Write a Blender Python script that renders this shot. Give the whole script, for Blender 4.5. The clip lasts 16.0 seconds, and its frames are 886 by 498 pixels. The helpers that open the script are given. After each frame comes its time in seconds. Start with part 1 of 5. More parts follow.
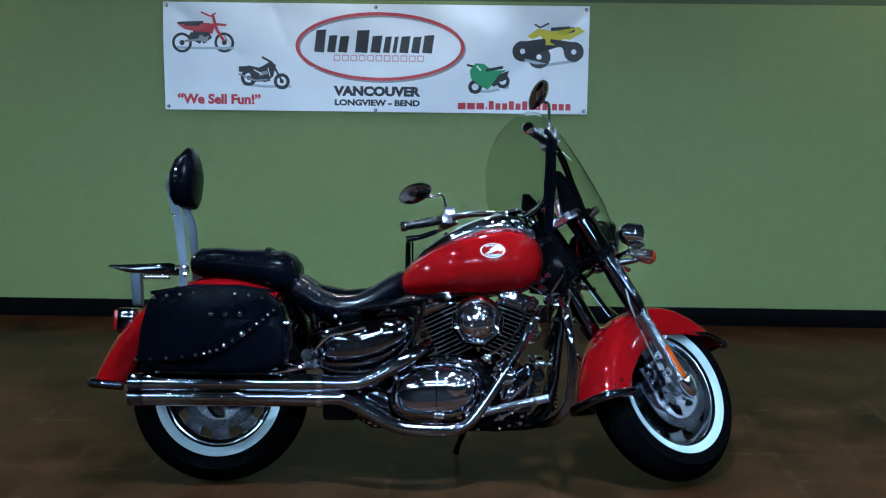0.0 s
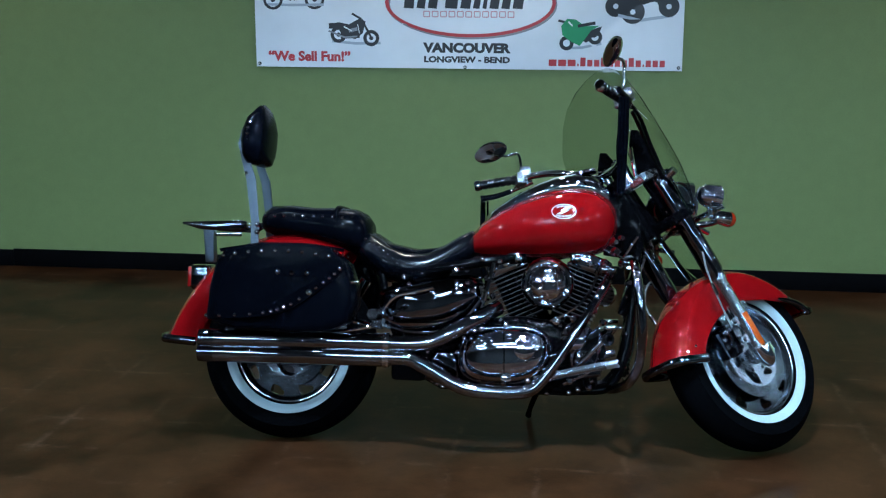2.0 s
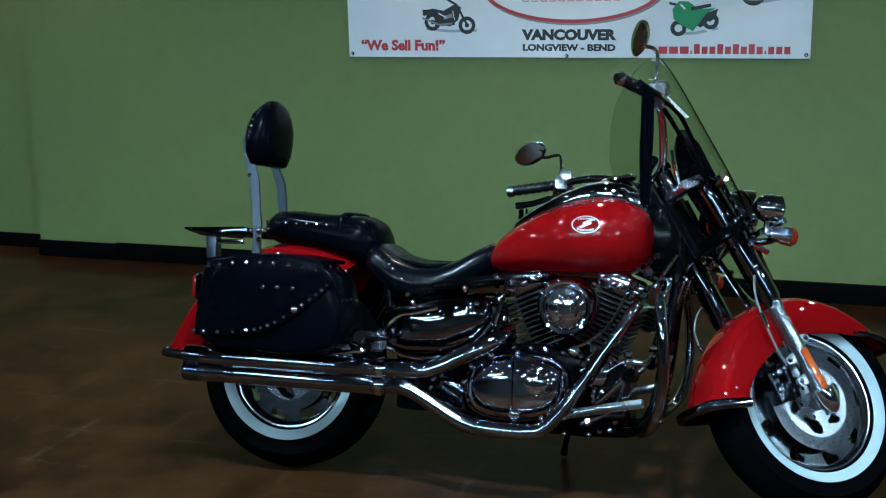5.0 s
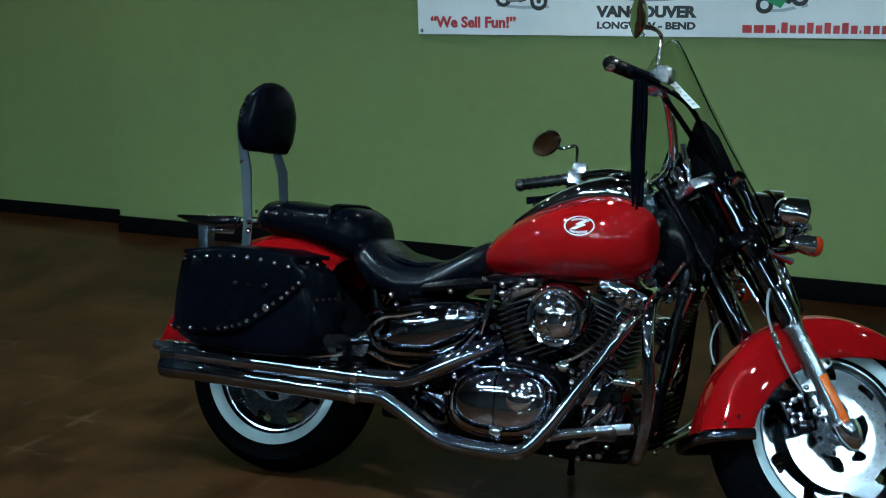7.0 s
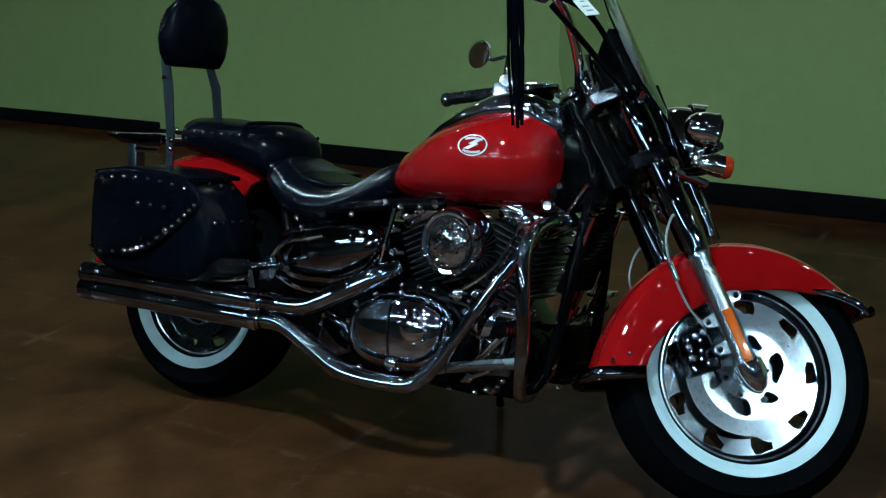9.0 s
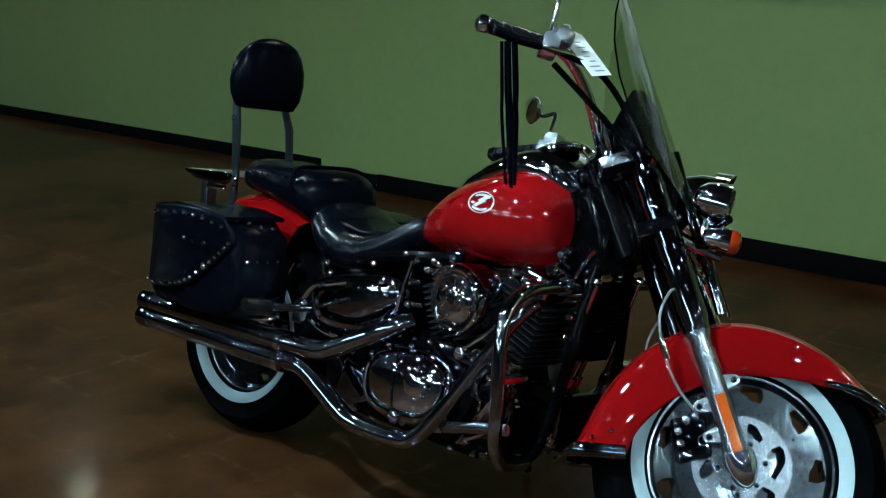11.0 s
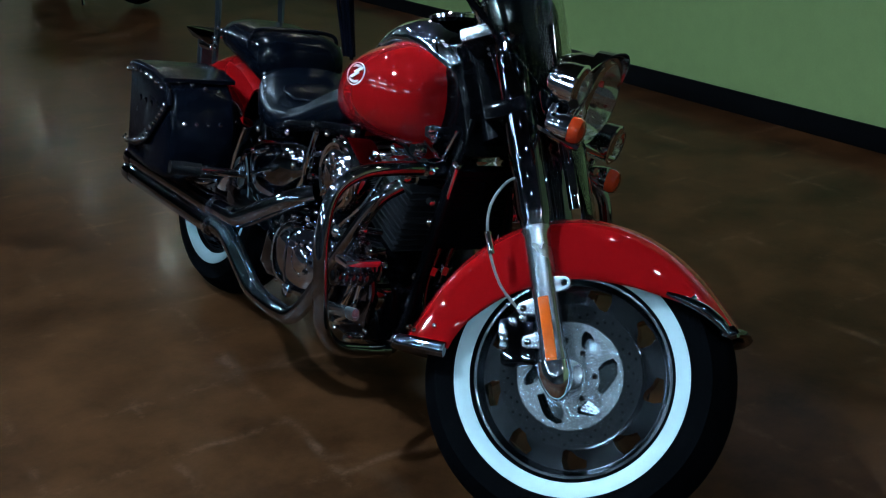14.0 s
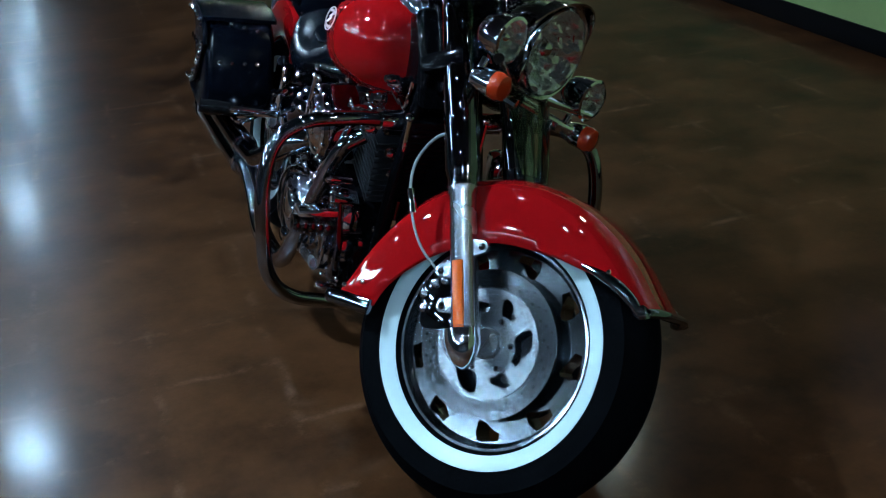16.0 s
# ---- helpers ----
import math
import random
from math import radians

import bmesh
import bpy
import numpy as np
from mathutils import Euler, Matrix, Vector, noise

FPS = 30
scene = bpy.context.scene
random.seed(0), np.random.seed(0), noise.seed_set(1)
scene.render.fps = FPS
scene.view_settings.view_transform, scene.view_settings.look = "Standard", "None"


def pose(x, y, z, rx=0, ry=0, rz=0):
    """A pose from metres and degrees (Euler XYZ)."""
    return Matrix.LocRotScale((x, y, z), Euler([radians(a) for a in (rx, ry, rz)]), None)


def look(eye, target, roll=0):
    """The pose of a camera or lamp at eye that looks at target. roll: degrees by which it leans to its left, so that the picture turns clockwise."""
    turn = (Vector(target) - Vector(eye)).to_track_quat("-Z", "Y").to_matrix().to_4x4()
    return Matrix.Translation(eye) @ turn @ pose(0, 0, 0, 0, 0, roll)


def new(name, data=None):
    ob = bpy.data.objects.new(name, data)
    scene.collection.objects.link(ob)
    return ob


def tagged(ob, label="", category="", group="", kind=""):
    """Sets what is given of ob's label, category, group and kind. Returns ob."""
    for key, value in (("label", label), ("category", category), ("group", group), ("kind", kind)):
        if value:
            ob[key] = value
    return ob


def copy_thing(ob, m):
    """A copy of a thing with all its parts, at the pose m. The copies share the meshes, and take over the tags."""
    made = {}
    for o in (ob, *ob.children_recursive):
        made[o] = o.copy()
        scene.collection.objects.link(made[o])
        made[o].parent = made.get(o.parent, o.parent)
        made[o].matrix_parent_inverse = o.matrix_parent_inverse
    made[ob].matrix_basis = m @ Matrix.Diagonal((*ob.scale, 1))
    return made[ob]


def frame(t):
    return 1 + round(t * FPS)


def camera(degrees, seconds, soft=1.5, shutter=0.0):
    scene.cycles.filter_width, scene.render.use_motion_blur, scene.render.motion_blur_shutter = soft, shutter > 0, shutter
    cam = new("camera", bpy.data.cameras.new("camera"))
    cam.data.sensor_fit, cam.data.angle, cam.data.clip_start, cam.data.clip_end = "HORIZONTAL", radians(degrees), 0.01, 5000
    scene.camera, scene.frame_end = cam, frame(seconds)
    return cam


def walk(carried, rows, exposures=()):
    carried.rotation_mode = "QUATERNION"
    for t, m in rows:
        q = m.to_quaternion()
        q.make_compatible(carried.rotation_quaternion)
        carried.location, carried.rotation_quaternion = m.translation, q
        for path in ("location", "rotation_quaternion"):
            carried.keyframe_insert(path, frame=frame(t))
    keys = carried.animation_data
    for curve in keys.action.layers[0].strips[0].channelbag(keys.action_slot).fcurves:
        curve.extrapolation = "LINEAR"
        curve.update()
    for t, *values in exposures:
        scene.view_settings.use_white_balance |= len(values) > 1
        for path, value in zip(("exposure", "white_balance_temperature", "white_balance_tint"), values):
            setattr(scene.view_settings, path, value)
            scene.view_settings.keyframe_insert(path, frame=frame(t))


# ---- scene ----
cam = camera(40.27, 16.0, soft=1.2)
PATH = [
    (0, (0.878, -4.329, 1.573), (0.845, -2.355, 1.253), 0.67),
    (0.5, (0.912, -4.326, 1.571), (0.845, -2.350, 1.267), 0.12),
    (1, (0.959, -4.324, 1.567), (0.824, -2.351, 1.268), -0.15),
    (1.5, (1.016, -4.306, 1.565), (0.819, -2.347, 1.213), 0.24),
    (2, (1.049, -4.251, 1.573), (0.822, -2.303, 1.182), 0.34),
    (2.5, (1.062, -4.141, 1.579), (0.840, -2.187, 1.213), 0.25),
    (3, (1.110, -4.038, 1.567), (0.826, -2.096, 1.184), -0.61),
    (3.5, (1.275, -3.951, 1.568), (0.915, -2.022, 1.181), 0.35),
    (3.7, (1.347, -3.917, 1.575), (0.938, -1.999, 1.186), 0.74),
    (5.8, (1.821, -3.410, 1.553), (1.164, -1.569, 1.129), -0.34),
    (6, (1.870, -3.372, 1.556), (1.189, -1.540, 1.129), 0.24),
    (6.5, (1.971, -3.260, 1.549), (1.199, -1.469, 1.106), -0.43),
    (7, (2.044, -3.096, 1.554), (1.200, -1.339, 1.106), -0.76),
    (7.5, (2.136, -2.980, 1.553), (1.289, -1.225, 1.105), -1.83),
    (8, (2.280, -2.882, 1.542), (1.388, -1.165, 1.038), -2.36),
    (8.5, (2.397, -2.828, 1.541), (1.481, -1.138, 0.991), -0.94),
    (8.7, (2.462, -2.733, 1.526), (1.496, -1.081, 0.947), -1.46),
    (10.8, (2.941, -2.178, 1.544), (1.614, -0.785, 0.995), -2.61),
    (11, (2.985, -2.168, 1.523), (1.616, -0.801, 1.016), -1.61),
    (11.5, (3.055, -2.038, 1.515), (1.609, -0.750, 1.016), -2.72),
    (12, (3.131, -1.851, 1.524), (1.615, -0.636, 1.048), -2.98),
    (12.5, (3.239, -1.692, 1.548), (1.674, -0.563, 1.021), -3.99),
    (13, (3.379, -1.539, 1.530), (1.780, -0.491, 0.942), -2.55),
    (13.5, (3.434, -1.397, 1.501), (1.826, -0.409, 0.838), -3.75),
    (14, (3.500, -1.243, 1.483), (1.872, -0.324, 0.773), -2.86),
    (14.5, (3.539, -1.087, 1.479), (1.872, -0.263, 0.742), -4.74),
    (15, (3.612, -0.886, 1.473), (1.876, -0.248, 0.712), -4.84),
    (15.5, (3.687, -0.727, 1.466), (1.924, -0.187, 0.692), -4.45),
    (16, (3.698, -0.546, 1.458), (1.923, -0.068, 0.670), -5.02),
]
walk(cam, [(t, look(eye, target, roll)) for t, eye, target, roll in PATH], [(0, 0.05, 5900, 21), (3.5, -0.08, 6150, 15), (6.0, -0.21, 6430, 9), (7.0, -0.22, 6550, 6), (8.5, -0.34, 6600, 6), (12.0, -0.16, 6850, 6), (14.0, -0.14, 6150, 12), (16.0, -0.06, 6080, 14)])

# ---- world, lamps and exposure ----
world = bpy.data.worlds.new("world")
scene.world = world
world.use_nodes = True
world.node_tree.nodes["Background"].inputs[0].default_value = (0.6, 0.75, 1.0, 1)
world.node_tree.nodes["Background"].inputs[1].default_value = 0.01

WALL_Y, LEDGE, CEIL = 2.69, 1.866, 3.1
SPOT_W, FAR_W, CAN_W, BAY_W, HOT_W, STRIP_W = 208.0, 820.0, 430.0, 540.0, 2950.0, 60.0


# ---- materials ----
def mat(name, color, rough=0.5, metal=0.0, coat=0.0, bump=0.0, scale=20.0, vary=0.0, spec=0.5, trans=0.0, emit=0.0, detail=6.0, wear=0.0):
    m = bpy.data.materials.new(name)
    m.use_nodes = True
    t = m.node_tree
    b = t.nodes["Principled BSDF"]
    b.inputs["Base Color"].default_value = (*color, 1)
    b.inputs["Roughness"].default_value = rough
    b.inputs["Metallic"].default_value = metal
    b.inputs["Coat Weight"].default_value = coat
    b.inputs["Coat Roughness"].default_value = 0.02
    b.inputs["Specular IOR Level"].default_value = spec
    b.inputs["Transmission Weight"].default_value = trans
    if emit:
        b.inputs["Emission Color"].default_value = (*color, 1)
        b.inputs["Emission Strength"].default_value = emit
    if bump or vary or wear:
        co = t.nodes.new("ShaderNodeTexCoord")
        n = t.nodes.new("ShaderNodeTexNoise")
        n.inputs["Scale"].default_value = scale
        n.inputs["Detail"].default_value = detail
        t.links.new(co.outputs["Object"], n.inputs["Vector"])
        big = t.nodes.new("ShaderNodeTexNoise")
        big.inputs["Scale"].default_value = scale * 0.12
        big.inputs["Detail"].default_value = 3
        t.links.new(co.outputs["Object"], big.inputs["Vector"])
        if bump:
            bp = t.nodes.new("ShaderNodeBump")
            bp.inputs["Strength"].default_value = bump
            bp.inputs["Distance"].default_value = 0.004
            t.links.new(n.outputs["Fac"], bp.inputs["Height"])
            t.links.new(bp.outputs[0], b.inputs["Normal"])
        if vary:
            add = t.nodes.new("ShaderNodeMath")
            add.operation = "ADD"
            t.links.new(n.outputs["Fac"], add.inputs[0])
            t.links.new(big.outputs["Fac"], add.inputs[1])
            r = t.nodes.new("ShaderNodeMapRange")
            r.inputs["From Min"].default_value, r.inputs["From Max"].default_value = 0.6, 1.4
            r.inputs["To Min"].default_value, r.inputs["To Max"].default_value = 1 - vary, 1 + vary
            t.links.new(add.outputs[0], r.inputs["Value"])
            mx = t.nodes.new("ShaderNodeVectorMath")
            mx.operation = "SCALE"
            mx.inputs[0].default_value = color
            t.links.new(r.outputs[0], mx.inputs["Scale"])
            t.links.new(mx.outputs[0], b.inputs["Base Color"])
        if wear:
            w = t.nodes.new("ShaderNodeMapRange")
            w.inputs["From Min"].default_value, w.inputs["From Max"].default_value = 0.3, 0.75
            w.inputs["To Min"].default_value, w.inputs["To Max"].default_value = max(rough - wear, 0.02), rough + wear
            t.links.new(big.outputs["Fac"], w.inputs["Value"])
            t.links.new(w.outputs[0], b.inputs["Roughness"])
    return m


def floor_mat():
    """Stained and sealed brown concrete, mottled, with pale crazing."""
    m = mat("floor_concrete", (0.1, 0.055, 0.03), 0.3, spec=0.025, coat=0.09)
    t = m.node_tree
    b = t.nodes["Principled BSDF"]
    co = t.nodes.new("ShaderNodeTexCoord")

    def noise_node(scale, detail, rough=0.6):
        n = t.nodes.new("ShaderNodeTexNoise")
        n.inputs["Scale"].default_value, n.inputs["Detail"].default_value, n.inputs["Roughness"].default_value = scale, detail, rough
        t.links.new(co.outputs["Object"], n.inputs["Vector"])
        return n

    big, mid, fine = noise_node(0.7, 4), noise_node(3.5, 8, 0.65), noise_node(75, 4)
    ramp = t.nodes.new("ShaderNodeValToRGB")
    ramp.color_ramp.elements[0].position, ramp.color_ramp.elements[0].color = 0.39, (0.009, 0.0033, 0.0013, 1)
    ramp.color_ramp.elements[1].position, ramp.color_ramp.elements[1].color = 0.62, (0.043, 0.0162, 0.0064, 1)
    mixv = t.nodes.new("ShaderNodeMath")
    mixv.operation = "MULTIPLY_ADD"
    mixv.inputs[1].default_value = 0.4
    t.links.new(big.outputs["Fac"], mixv.inputs[0])
    half = t.nodes.new("ShaderNodeMath")
    half.operation = "MULTIPLY"
    half.inputs[1].default_value = 0.6
    t.links.new(mid.outputs["Fac"], half.inputs[0])
    t.links.new(half.outputs[0], mixv.inputs[2])
    t.links.new(mixv.outputs[0], ramp.inputs["Fac"])
    # pale scratches where two noises meet
    warp = t.nodes.new("ShaderNodeVectorMath")
    warp.operation = "MULTIPLY_ADD"
    t.links.new(mid.outputs["Color"], warp.inputs[0])
    warp.inputs[1].default_value = (0.16, 0.16, 0)
    t.links.new(co.outputs["Object"], warp.inputs[2])
    vor = t.nodes.new("ShaderNodeTexVoronoi")
    vor.feature = "DISTANCE_TO_EDGE"
    vor.inputs["Scale"].default_value = 2.4
    t.links.new(warp.outputs[0], vor.inputs["Vector"])
    line = t.nodes.new("ShaderNodeMapRange")
    line.inputs["From Min"].default_value, line.inputs["From Max"].default_value = 0.0, 0.05
    line.inputs["To Min"].default_value, line.inputs["To Max"].default_value = 1.0, 0.0
    t.links.new(vor.outputs["Distance"], line.inputs["Value"])
    brk = t.nodes.new("ShaderNodeMapRange")
    brk.inputs["From Min"].default_value, brk.inputs["From Max"].default_value = 0.57, 0.8
    t.links.new(noise_node(2.3, 3).outputs["Fac"], brk.inputs["Value"])
    both = t.nodes.new("ShaderNodeMath")
    both.operation = "MULTIPLY"
    t.links.new(line.outputs[0], both.inputs[0])
    t.links.new(brk.outputs[0], both.inputs[1])
    # ghost lines of old twelve-inch tiles, worn away in places
    move = t.nodes.new("ShaderNodeVectorMath")
    move.operation = "MULTIPLY_ADD"
    t.links.new(noise_node(5.0, 4).outputs["Color"], move.inputs[0])
    move.inputs[1].default_value = (0.05, 0.05, 0)
    moved = t.nodes.new("ShaderNodeVectorMath")
    moved.operation = "SUBTRACT"
    t.links.new(co.outputs["Object"], moved.inputs[0])
    moved.inputs[1].default_value = (1.25, -0.545, 0)
    t.links.new(moved.outputs[0], move.inputs[2])
    grid = t.nodes.new("ShaderNodeTexBrick")
    grid.offset, grid.squash = 0.0, 1.0
    for key, value in (("Scale", 1.0), ("Mortar Size", 0.022), ("Mortar Smooth", 1.0), ("Brick Width", 0.305), ("Row Height", 0.305)):
        grid.inputs[key].default_value = value
    t.links.new(move.outputs[0], grid.inputs["Vector"])
    worn = t.nodes.new("ShaderNodeMapRange")
    worn.inputs["From Min"].default_value, worn.inputs["From Max"].default_value = 0.5, 0.72
    t.links.new(noise_node(2.6, 8, 0.8).outputs["Fac"], worn.inputs["Value"])
    ghost = t.nodes.new("ShaderNodeMath")
    ghost.operation = "MULTIPLY"
    t.links.new(grid.outputs["Fac"], ghost.inputs[0])
    t.links.new(worn.outputs[0], ghost.inputs[1])
    lines = t.nodes.new("ShaderNodeMath")
    lines.operation = "MAXIMUM"
    t.links.new(ghost.outputs[0], lines.inputs[0])
    faint = t.nodes.new("ShaderNodeMath")
    faint.operation = "MULTIPLY"
    faint.inputs[1].default_value = 0.35
    t.links.new(both.outputs[0], faint.inputs[0])
    t.links.new(faint.outputs[0], lines.inputs[1])
    mx = t.nodes.new("ShaderNodeMix")
    mx.data_type = "RGBA"
    t.links.new(lines.outputs[0], mx.inputs["Factor"])
    t.links.new(ramp.outputs["Color"], mx.inputs["A"])
    mx.inputs["B"].default_value = (0.085, 0.043, 0.025, 1)
    t.links.new(mx.outputs["Result"], b.inputs["Base Color"])
    rr = t.nodes.new("ShaderNodeMapRange")
    rr.inputs["To Min"].default_value, rr.inputs["To Max"].default_value = 0.085, 0.155
    t.links.new(mid.outputs["Fac"], rr.inputs["Value"])
    t.links.new(rr.outputs[0], b.inputs["Coat Roughness"])
    bp = t.nodes.new("ShaderNodeBump")
    bp.inputs["Strength"].default_value, bp.inputs["Distance"].default_value = 0.09, 0.002
    t.links.new(fine.outputs["Fac"], bp.inputs["Height"])
    t.links.new(bp.outputs[0], b.inputs["Normal"])
    t.links.new(bp.outputs[0], b.inputs["Coat Normal"])
    return m


FLOOR = floor_mat()
# wall green darkened for the upper band; the colour stands in for weaker light
SHADEGREEN = mat("shaded_green_paint", (0.05, 0.076, 0.03), 0.6, bump=0.15, scale=120, vary=0.06)
GREEN = mat("green_wall_paint", (0.164, 0.214, 0.073), 0.6, bump=0.15, scale=120, vary=0.06)
DARKWALL = mat("showroom_wall", (0.014, 0.015, 0.016), 0.6, vary=0.1, scale=8)
CEILING = mat("ceiling_paint", (0.02, 0.02, 0.022), 0.8, vary=0.08, scale=10)
BASEB = mat("black_vinyl_base", (0.002, 0.002, 0.0025), 0.4, spec=0.05, vary=0.2, scale=30)
RED = mat("red_paint", (0.172, 0.0022, 0.003), 0.5, coat=1.0, spec=0.0, vary=0.03, scale=30)
CHROME = mat("chrome", (0.78, 0.82, 0.9), 0.035, 1.0, wear=0.02, scale=14)
CASTCHROME = mat("cast_chrome", (0.62, 0.66, 0.74), 0.04, 1.0, bump=0.035, scale=22, detail=1.0)
CAPCHROME = mat("engraved_chrome", (0.75, 0.79, 0.86), 0.06, 1.0, bump=0.3, scale=42, detail=2.0)
MUFFLER = mat("muffler_chrome", (0.32, 0.345, 0.39), 0.045, 1.0, wear=0.03, scale=14)
DARKCHROME = mat("dark_chrome", (0.16, 0.17, 0.2), 0.05, 1.0, wear=0.03, scale=14)
COVER = mat("cover_chrome", (0.32, 0.34, 0.38), 0.03, 1.0, wear=0.015, scale=14)
ALU = mat("polished_aluminium", (0.36, 0.38, 0.41), 0.24, 1.0, bump=0.04, scale=80, wear=0.08)
STEEL = mat("brake_disc_steel", (0.55, 0.57, 0.6), 0.3, 1.0, bump=0.05, scale=140)
DISC = mat("dark_disc_steel", (0.16, 0.172, 0.19), 0.16, 1.0, bump=0.03, scale=140)
CLAMP = mat("bright_cast_aluminium", (0.46, 0.49, 0.53), 0.27, 1.0, bump=0.03, scale=90)
WHEELMETAL = mat("wheel_steel", (0.2, 0.22, 0.245), 0.15, 1.0, bump=0.02, scale=90, wear=0.05)
RIM = mat("polished_rim", (0.42, 0.45, 0.5), 0.16, 1.0, bump=0.02, scale=90, wear=0.05)
POST = mat("satin_chrome_plate", (0.085, 0.105, 0.125), 0.34, 1.0, wear=0.05, scale=14)
BOWL = mat("lamp_reflector", (0.7, 0.75, 0.74), 0.1, 0.8, bump=0.5, scale=70, detail=1.0)
BLACK = mat("black_engine_paint", (0.0012, 0.0012, 0.0016), 0.1, spec=0.06, vary=0.3, scale=40)
PLASTIC = mat("black_plastic", (0.0012, 0.0012, 0.0016), 0.08, spec=0.06, vary=0.2, scale=60)
FIN = mat("cylinder_fin", (0.012, 0.012, 0.014), 0.3, 0.3, spec=0.2, vary=0.2, scale=60)
LEATHER = mat("black_leather", (0.001, 0.0014, 0.0028), 0.22, spec=0.035, bump=0.02, scale=190, vary=0.3, wear=0.06)
SEATHIDE = mat("glossy_seat_leather", (0.001, 0.0016, 0.0034), 0.24, spec=0.22, bump=0.004, scale=190, vary=0.3, wear=0.03)
RUBBER = mat("tyre_rubber", (0.0012, 0.0013, 0.0017), 0.75, spec=0.008, bump=0.15, scale=150, vary=0.3)
GRIP = mat("grip_rubber", (0.003, 0.003, 0.0035), 0.22, spec=0.14, bump=0.05, scale=200)
WHITEW = mat("whitewall_rubber", (0.34, 0.43, 0.45), 0.5, vary=0.04, scale=60)
AMBER = mat("amber_lens", (0.4, 0.055, 0.004), 0.12, coat=0.5, bump=0.2, scale=260)
SIGNAL = mat("signal_lens", (0.25, 0.018, 0.003), 0.12, coat=0.5, bump=0.2, scale=260)
REDLENS = mat("red_lens", (0.16, 0.004, 0.004), 0.12, coat=0.5)
GLASS = mat("windshield_acrylic", (0.74, 0.78, 0.71), 0.02, trans=1.0, spec=0.5)
GLASS.node_tree.nodes["Principled BSDF"].inputs["IOR"].default_value = 1.15
LENS = mat("clear_lens", (0.97, 0.98, 0.98), 0.01, trans=1.0)
LENS.node_tree.nodes["Principled BSDF"].inputs["IOR"].default_value = 1.06
MIRROR = mat("mirror_glass", (0.8, 0.8, 0.82), 0.02, 1.0)
HOSE = mat("clear_brake_hose", (0.13, 0.14, 0.135), 0.3, vary=0.1, scale=50)
CARD = mat("white_card", (0.75, 0.76, 0.74), 0.6, vary=0.05, scale=40)
BADGE = mat("worn_white_decal", (0.5, 0.44, 0.44), 0.4, vary=0.1, scale=90)
INK = mat("dark_print", (0.03, 0.03, 0.035), 0.5)
SHADEINK = mat("pale_print", (0.4, 0.45, 0.52), 0.5)
GREYINK = mat("grey_print", (0.25, 0.26, 0.28), 0.5)
VINYL = mat("white_banner_vinyl", (0.82, 0.84, 0.88), 0.26, bump=0.3, scale=6, vary=0.05, detail=2)
REDINK = mat("red_print", (0.55, 0.05, 0.06), 0.4)
PINKINK = mat("faded_red_print", (0.62, 0.3, 0.33), 0.4)
GREENINK = mat("green_print", (0.02, 0.3, 0.12), 0.4)
YELLOWINK = mat("yellow_print", (0.6, 0.5, 0.03), 0.4)
SPORTGREEN = mat("bright_green_paint", (0.012, 0.2, 0.022), 0.25, coat=1.0, vary=0.05, scale=20)
LAMPWHITE = mat("lamp_housing", (0.7, 0.7, 0.7), 0.4, vary=0.03, scale=20)
SPOTGLOW = mat("spot_glow", (0.9, 0.96, 0.8), 0.5, emit=SPOT_W)
FARGLOW = mat("far_spot_glow", (0.9, 0.96, 0.8), 0.5, emit=FAR_W)
HOTGLOW = mat("hot_bay_glow", (0.55, 0.83, 1.0), 0.5, emit=HOT_W)
BAYGLOW = mat("bay_glow", (0.53, 0.82, 1.0), 0.5, emit=BAY_W)
STRIPGLOW = mat("strip_glow", (0.55, 0.83, 1.0), 0.5, emit=STRIP_W)
CANGLOW = mat("can_glow", (0.54, 0.83, 1.0), 0.5, emit=CAN_W)


# ---- mesh helpers ----
V = Vector


def finish(name, bm, material, smooth=42):
    bmesh.ops.recalc_face_normals(bm, faces=bm.faces)
    me = bpy.data.meshes.new(name)
    bm.to_mesh(me)
    bm.free()
    me.materials.append(material)
    if smooth:
        me.shade_smooth()
        me.set_sharp_from_angle(angle=radians(smooth))
    return me


def part(name, bm, material, parent=None, label="", m=None, smooth=42):
    ob = new(name, finish(name, bm, material, smooth))
    if parent:
        ob.parent = parent
    if m is not None:
        ob.matrix_basis = m
    if label:
        ob["label"] = label
    return ob


def empty(name, m, label, category, group="", kind=""):
    ob = new(name)
    ob.matrix_basis = m
    return tagged(ob, label, category, group, kind)


def skin(bm, rings, closed=True, caps=True):
    rows = [[bm.verts.new(p) for p in ring] for ring in rings]
    n = len(rows[0])
    for a, b in zip(rows, rows[1:]):
        for i in range(n if closed else n - 1):
            j = (i + 1) % n
            bm.faces.new((a[i], a[j], b[j], b[i]))
    if caps and closed:
        bm.faces.new(rows[0][::-1])
        bm.faces.new(rows[-1])
    return bm


def spline(pts, n=6):
    """Points along a smooth curve through pts."""
    p = [V(q) for q in pts]
    if len(p) < 3:
        return p
    p = [2 * p[0] - p[1], *p, 2 * p[-1] - p[-2]]
    out = []
    for a, b, c, d in zip(p, p[1:], p[2:], p[3:]):
        for k in range(n):
            t = k / n
            out.append(0.5 * (2 * b + (c - a) * t + (2 * a - 5 * b + 4 * c - d) * t * t + (3 * b - a - 3 * c + d) * t ** 3))
    return out + [p[-2]]


